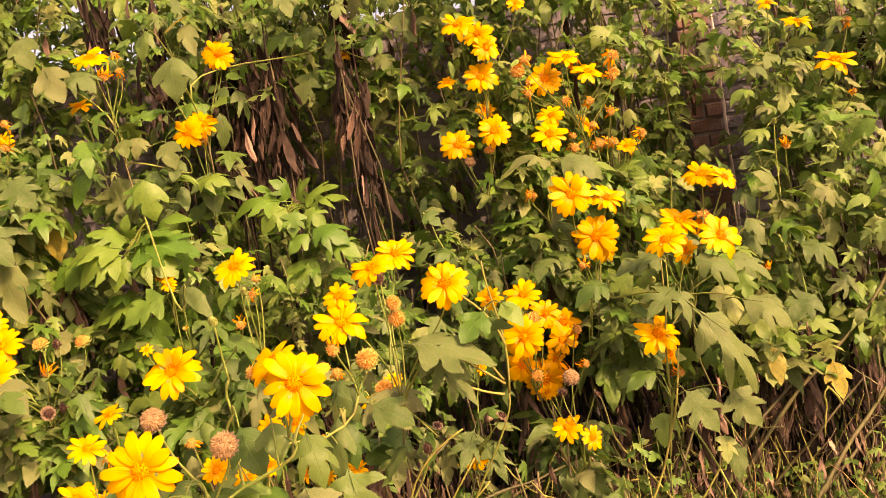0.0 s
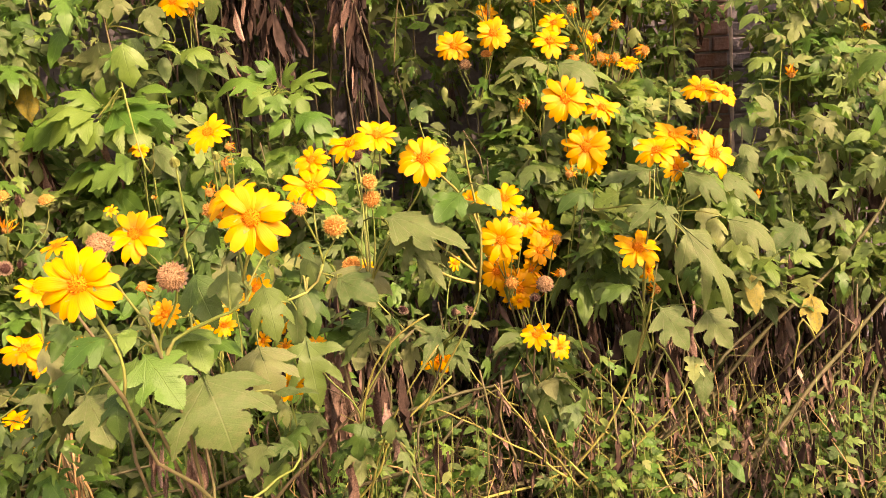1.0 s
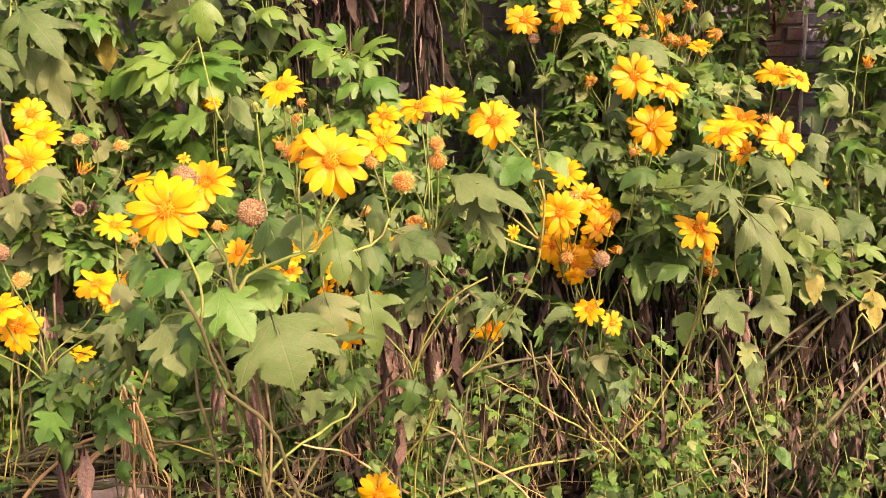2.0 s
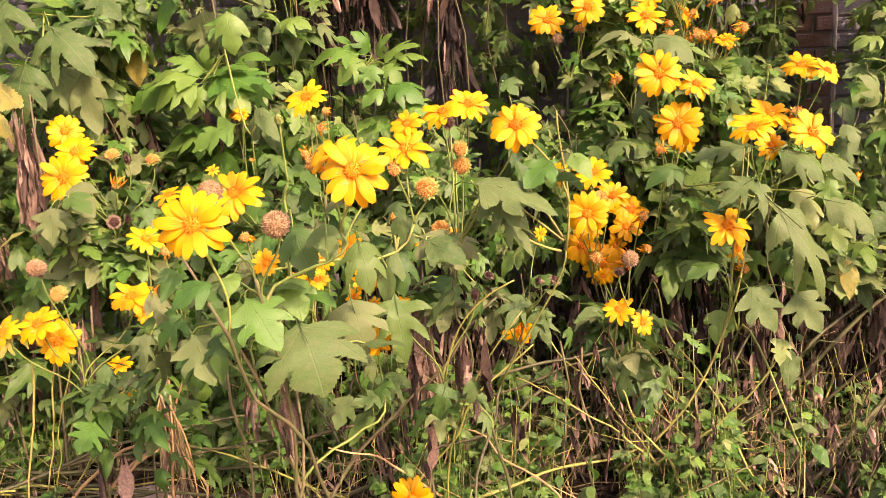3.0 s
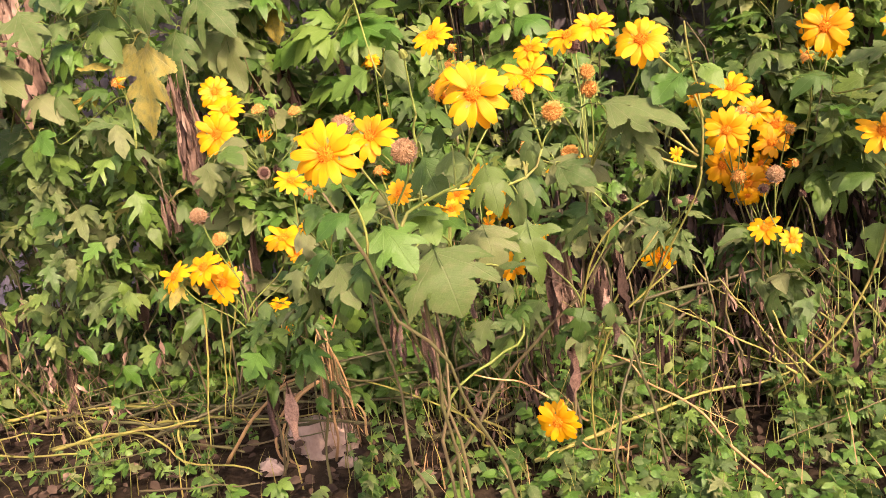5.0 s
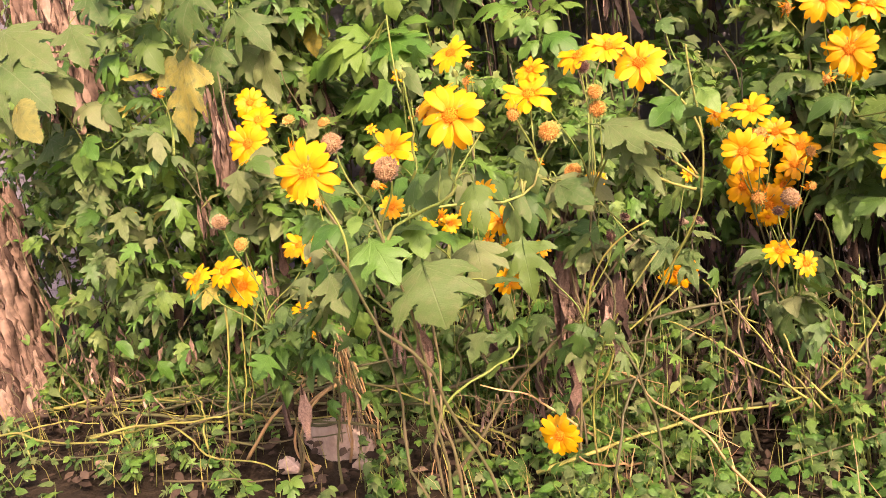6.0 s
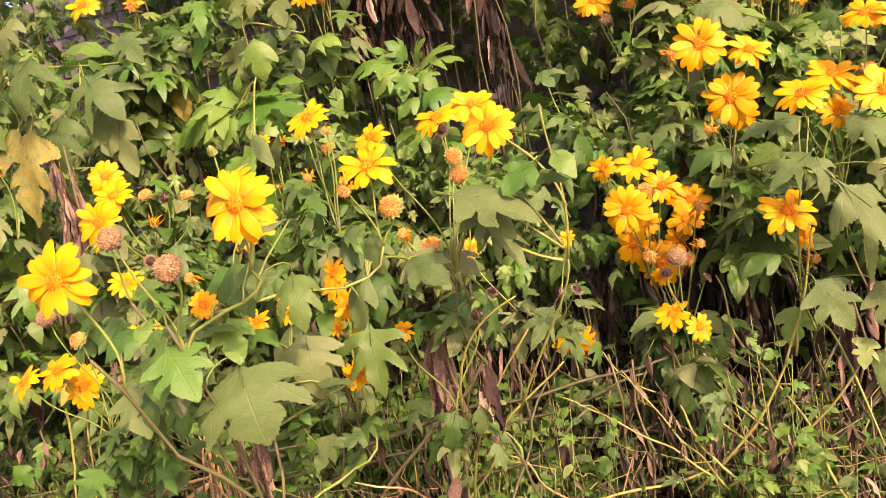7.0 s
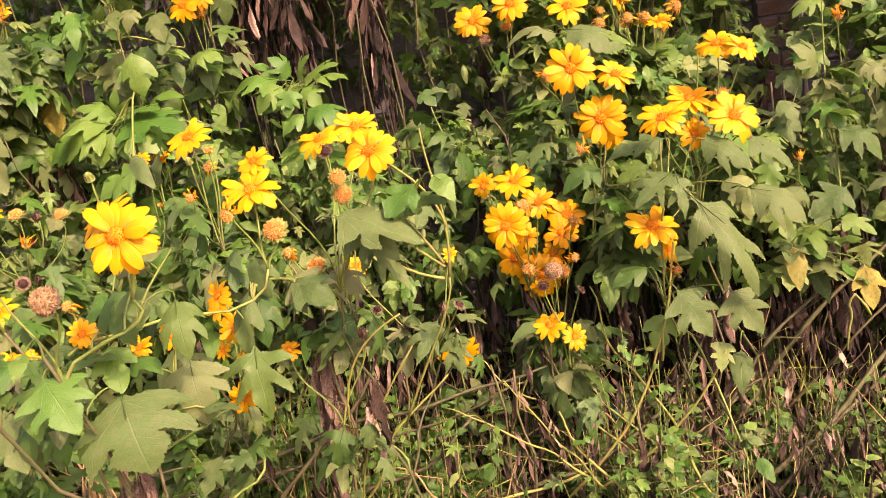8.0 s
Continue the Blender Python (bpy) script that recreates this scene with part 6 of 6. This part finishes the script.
# a withered plant whose bleached roots and stalks hang over the stone
def hanging_roots():
    base = Vector((-1.14, 2.33, 0))
    ob = thing("withered_plant", base, "withered plant with bleached drooping stalks beside the stone", "dead plant")
    for k in range(22):
        top = Vector((uniform(-0.02, 0.02), uniform(-0.02, 0.02), uniform(0.36, 0.5)))
        foot = Vector((uniform(-0.05, 0.10), uniform(-0.09, 0.04), uniform(-0.01, 0.10)))
        mid = (top + foot) / 2 + Vector((uniform(-0.03, 0.05), uniform(-0.03, 0.01), uniform(0, 0.06)))
        part("strand", tube_mesh("strand", curve(top, mid + Vector((0, 0, 0.06)), mid - Vector((0, 0, 0.06)), foot, 8), uniform(0.002, 0.005), 0.0014, (DRY, BARK, WOODY)[k % 3], 5, 0.2), ob, Matrix.Identity(4))
    for bend in (0.0, 0.03):
        loop = curve(Vector((-0.02, -0.02, 0.27)), Vector((-0.20 - bend, -0.08, 0.2)), Vector((-0.22 - bend, -0.10, -0.02)), Vector((-0.09 - bend, -0.12, -0.01)), 12)
        part("strand", tube_mesh("strand", loop, 0.006, 0.004, DRY, 6, 0.2), ob, Matrix.Identity(4))
    rows = [Matrix.Translation((uniform(-0.03, 0.05), uniform(-0.06, 0.02), uniform(0.2, 0.32))) @ pose(0, 0, 0, uniform(-12, 12), uniform(-12, 12), uniform(0, 360)) @ Matrix.Diagonal((0.06, 0.06, uniform(0.08, 0.16), 1)) for k in range(9)]
    hang_dead(ob, rows, 9, "pale")
    return ob


hanging_roots()

# ---- weeds, grass and litter on the ground ----
def small_leaf(bm, uv, place, along, normal, size):
    y = along.normalized()
    z = (normal - y * normal.dot(y)).normalized()
    x = y.cross(z)
    pts = ((0, 0, 0), (0.28, 0.35, 0.05), (0.22, 0.7, 0.03), (0, 1.0, -0.12), (-0.22, 0.7, 0.03), (-0.28, 0.35, 0.05), (0, 0.5, -0.03))
    verts = [bm.verts.new(place + (x * px + y * py + z * pz) * size) for px, py, pz in pts]
    for i, j in ((0, 1), (1, 2), (2, 3), (3, 4), (4, 5), (5, 0)):
        face = bm.faces.new((verts[i], verts[j], verts[6]))
        for loop in face.loops:
            k = verts.index(loop.vert)
            loop[uv].uv = (0.5 + pts[k][0], pts[k][1])


def undergrowth(name, count, label, region, height, size, tones):
    """Low weeds: thin stems with small lobed leaves, in uneven patches."""
    stems, placed = bmesh.new(), []
    for k in range(count):
        x, y = uniform(*region[0]), uniform(*region[1])
        if noise.noise(Vector((x * 2.3, y * 2.3, 21))) < (-0.12 if x < -0.3 else -0.6 if y < 2.3 else -0.2) or abs(x + 1.27) < 0.2 and 2.0 < y < 2.6 or x < -0.45 and y < 2.45 and rng.random() < 0.74:
            continue
        h = uniform(*height) * (0.55 + 0.9 * abs(noise.noise(Vector((x * 1.5, y * 1.5, 2)))))
        tip = Vector((x + uniform(-0.06, 0.06), y + uniform(-0.06, 0.06), h))
        tube(stems, [Vector((x, y, -0.01)), (Vector((x, y, 0)) + tip) / 2 + Vector((0.01, 0, 0)), tip], 0.0022, 0.0012, 3)
        for j in range(rng.randrange(4, 9)):
            a = uniform(0, 6.283)
            p = Vector((x, y, 0)).lerp(tip, uniform(0.35, 1.0))
            m = facing(p, Vector((math.cos(a), math.sin(a) - 0.3, uniform(-0.6, 0.5))), Vector((uniform(-0.3, 0.4), -0.5, 1)), uniform(*size))
            placed.append((LIGHT_BLADES[choose({1: 5, 3: 3, 7: 2})][rng.randrange(4)], m, TONES.index(choose(tones))))
    ob = tagged(new(name, joined(name, placed, LEAF.values())), label, "weeds", kind="stuff")
    tagged(part("weed_stems", mesh_of("weed_stems", stems, STEM), ob, Matrix.Identity(4)), kind="stuff")
    return ob


undergrowth("weeds", 2500, "low green weeds covering the ground", ((-3.0, 2.5), (1.65, 3.4)), (0.03, 0.24), (0.02, 0.06), {"G": 5, "D": 3, "K": 4})
undergrowth("tall_weeds", 320, "taller green weeds among the dry stems", ((-0.5, 2.2), (2.2, 3.2)), (0.12, 0.45), (0.022, 0.055), {"G": 5, "D": 3, "K": 4})
undergrowth("fine_weeds", 380, "fine green weeds growing up through the dead stems", ((-0.9, 2.1), (2.3, 3.0)), (0.25, 0.7), (0.02, 0.05), {"G": 5, "L": 2, "K": 3})
undergrowth("sprigs", 620, "small leafy green sprigs among the fallen stems", ((-2.8, -0.5), (2.0, 2.75)), (0.1, 0.5), (0.018, 0.05), {"G": 5, "K": 5, "D": 2})
undergrowth("leafy_weeds", 420, "leafy weeds with lobed leaves growing under the hedge", ((-2.8, -0.45), (2.42, 3.1)), (0.18, 0.6), (0.045, 0.10), {"G": 5, "D": 4, "K": 3})


def litter():
    bm = bmesh.new()
    uv = bm.loops.layers.uv.new("blade")
    for k in range(5000):
        x, y = uniform(-3.2, 2.8), uniform(1.9, 4.2)
        a = uniform(0, 6.283)
        small_leaf(bm, uv, Vector((x, y, uniform(0.0, 0.05))), Vector((math.cos(a), math.sin(a), uniform(-0.4, 0.4))), Vector((uniform(-0.8, 0.8), uniform(-0.8, 0.8), 1)), uniform(0.02, 0.065))
    return tagged(new("leaf_litter", mesh_of("leaf_litter", bm, LITTER)), "brown fallen leaves and litter on the soil", "leaf litter", kind="stuff")


litter()


def grass(name, count, region, height, material, label):
    bm = bmesh.new()
    for k in range(count):
        x, y = uniform(*region[0]), uniform(*region[1])
        a, h, lean = uniform(0, 6.283), uniform(*height), uniform(0.1, 0.6)
        way, w = Vector((math.cos(a), math.sin(a), 0)), uniform(0.0015, 0.004)
        across = Vector((-way.y, way.x, 0)) * w
        rows = []
        for i in range(4):
            u = i / 3
            p = Vector((x, y, -0.01)) + way * lean * h * u * u + Vector((0, 0, h * u * (1 - 0.25 * lean * u)))
            rows.append((bm.verts.new(p - across * (1 - u * 0.9)), bm.verts.new(p + across * (1 - u * 0.9))))
        for (a1, a2), (b1, b2) in zip(rows, rows[1:]):
            bm.faces.new((a1, a2, b2, b1))
    return tagged(new(name, mesh_of(name, bm, material)), label, "grass", kind="stuff")


grass("grass", 900, ((-3.0, 2.6), (1.9, 3.5)), (0.06, 0.26), OLIVE, "thin yellow-green grass blades among the weeds")
grass("dry_grass", 500, ((-0.8, 2.6), (1.9, 3.6)), (0.08, 0.30), DRY, "thin dry straw standing among the weeds")


def rock(place, size, seed, label):
    """A broken stone: a lump cut flat by a few planes, with a pitted skin."""
    pick = random.Random(seed)
    bm = bmesh.new()
    bmesh.ops.create_icosphere(bm, subdivisions=5, radius=1)
    cuts = [(Vector((pick.uniform(-1, 1), pick.uniform(-1, 1), pick.uniform(-0.2, 1))).normalized(), pick.uniform(0.55, 0.85)) for k in range(9)]
    for v in bm.verts:
        n = v.co.normalized()
        co = n * (1 + 0.18 * noise.noise(n * 1.3 + Vector((seed, 0, 0))))
        for way, far in cuts:
            over = co.dot(way) - far
            if over > 0:
                co -= way * over * 0.92
        co += n * (0.05 * noise.noise(n * 5 + Vector((0, seed, 0))) + 0.03 * noise.noise(n * 15))
        v.co = Vector((co.x * size[0], co.y * size[1], max(co.z, -0.5) * size[2]))
    ob = new("rock", mesh_of("rock", bm, STONE))
    ob.location = place
    return tagged(ob, label, "rock", "rocks")


rock((-1.24, 2.36, 0.02), (0.16, 0.10, 0.12), 11, "pale pinkish-white stone lying in the weeds")
rock((-1.34, 2.18, 0.0), (0.05, 0.04, 0.035), 5, "small pale stone lying on the soil")
rock((-1.08, 2.24, 0.0), (0.035, 0.04, 0.025), 9, "small pale stone lying on the soil")


def scrap():
    bm = bmesh.new()
    rows = []
    for i in range(7):
        rows.append([bm.verts.new((0.05 * (i / 6 - 0.5) * 2, 0.02 * math.sin(i * 1.7 + j), 0.09 * j / 3 + 0.012 * math.sin(i * 2.3 + j * 1.3))) for j in range(4)])
    for a, b in zip(rows, rows[1:]):
        for j in range(3):
            bm.faces.new((a[j], b[j], b[j + 1], a[j + 1]))
    bmesh.ops.solidify(bm, geom=list(bm.faces), thickness=0.002)
    ob = new("plastic_scrap", mesh_of("plastic_scrap", bm, PLASTIC))
    ob.matrix_world = pose(0.5, 3.05, 0.12, 0, 20, 15)
    return tagged(ob, "crumpled teal plastic scrap caught in the dead stems", "litter")


scrap()

# ---- the brick wall behind, with a brick pier ----
def wall():
    bm = bmesh.new()
    box(bm, (-6, WALL_Y + 0.012, -0.1), (6, WALL_Y + 0.23, 2.42))
    ob = tagged(new("wall_north", mesh_of("wall_north", bm, MORTAR, smooth=False)), "old grey brick garden wall behind the hedge", "wall", kind="structure")
    course, length = 0.08, 0.24
    kinds = [brick_data(0.228, 0.068, 0.1, BLOCK, s) for s in range(5)]
    rest = bmesh.new()
    for i in range(30):
        for j in range(50):
            x, z = -6 + j * length + (length / 2 if i % 2 else 0), 0.01 + i * course
            y = WALL_Y + uniform(-0.006, 0.004)
            if 1.0 < x < 2.9 and z > 0.6:
                part("brick", kinds[(i * 7 + j) % 5], ob, Matrix.Translation((x, y, z)))
            else:
                box(rest, (x, y, z), (min(x + 0.228, 6), y + 0.1, z + 0.068), 0.003)
    tagged(part("far_bricks", mesh_of("far_bricks", rest, BLOCK, smooth=False), ob, Matrix.Identity(4)), kind="stuff")
    return ob


wall()


def pier():
    bm = bmesh.new()
    box(bm, (1.363, WALL_Y - 0.10, -0.05), (1.537, WALL_Y + 0.0, 2.46))
    ob = tagged(new("brick_pier", mesh_of("brick_pier", bm, MORTAR, smooth=False)), "weathered red-brown brick pier of the garden wall", "pier", kind="structure")
    wide = [brick_data(0.172, 0.068, 0.1, BRICK, 20 + s) for s in range(4)]
    halves = [brick_data(0.081, 0.068, 0.1, BRICK, 30 + s) for s in range(4)]
    for i in range(31):
        z = 0.01 + i * 0.08
        if i % 2:
            part("brick", wide[i % 4], ob, Matrix.Translation((1.364 + uniform(-0.006, 0.005), WALL_Y - 0.115 + uniform(-0.012, 0.006), z)))
        else:
            for j in range(2):
                part("brick", halves[(i + j) % 4], ob, Matrix.Translation((1.364 + j * 0.091 + uniform(-0.003, 0.003), WALL_Y - 0.115 + uniform(-0.012, 0.006), z)))
    bead = bmesh.new()
    tube(bead, [Vector((1.553 + 0.004 * noise.noise(Vector((0, 0, k * 0.6))), WALL_Y - 0.112, -0.02 + 0.06 * k)) for k in range(41)], 0.010, 0.008, 6, 0.5)
    part("mortar_bead", mesh_of("mortar_bead", bead, LIME), ob, Matrix.Identity(4), "pale rough strip of mortar along the corner")
    return ob


pier()
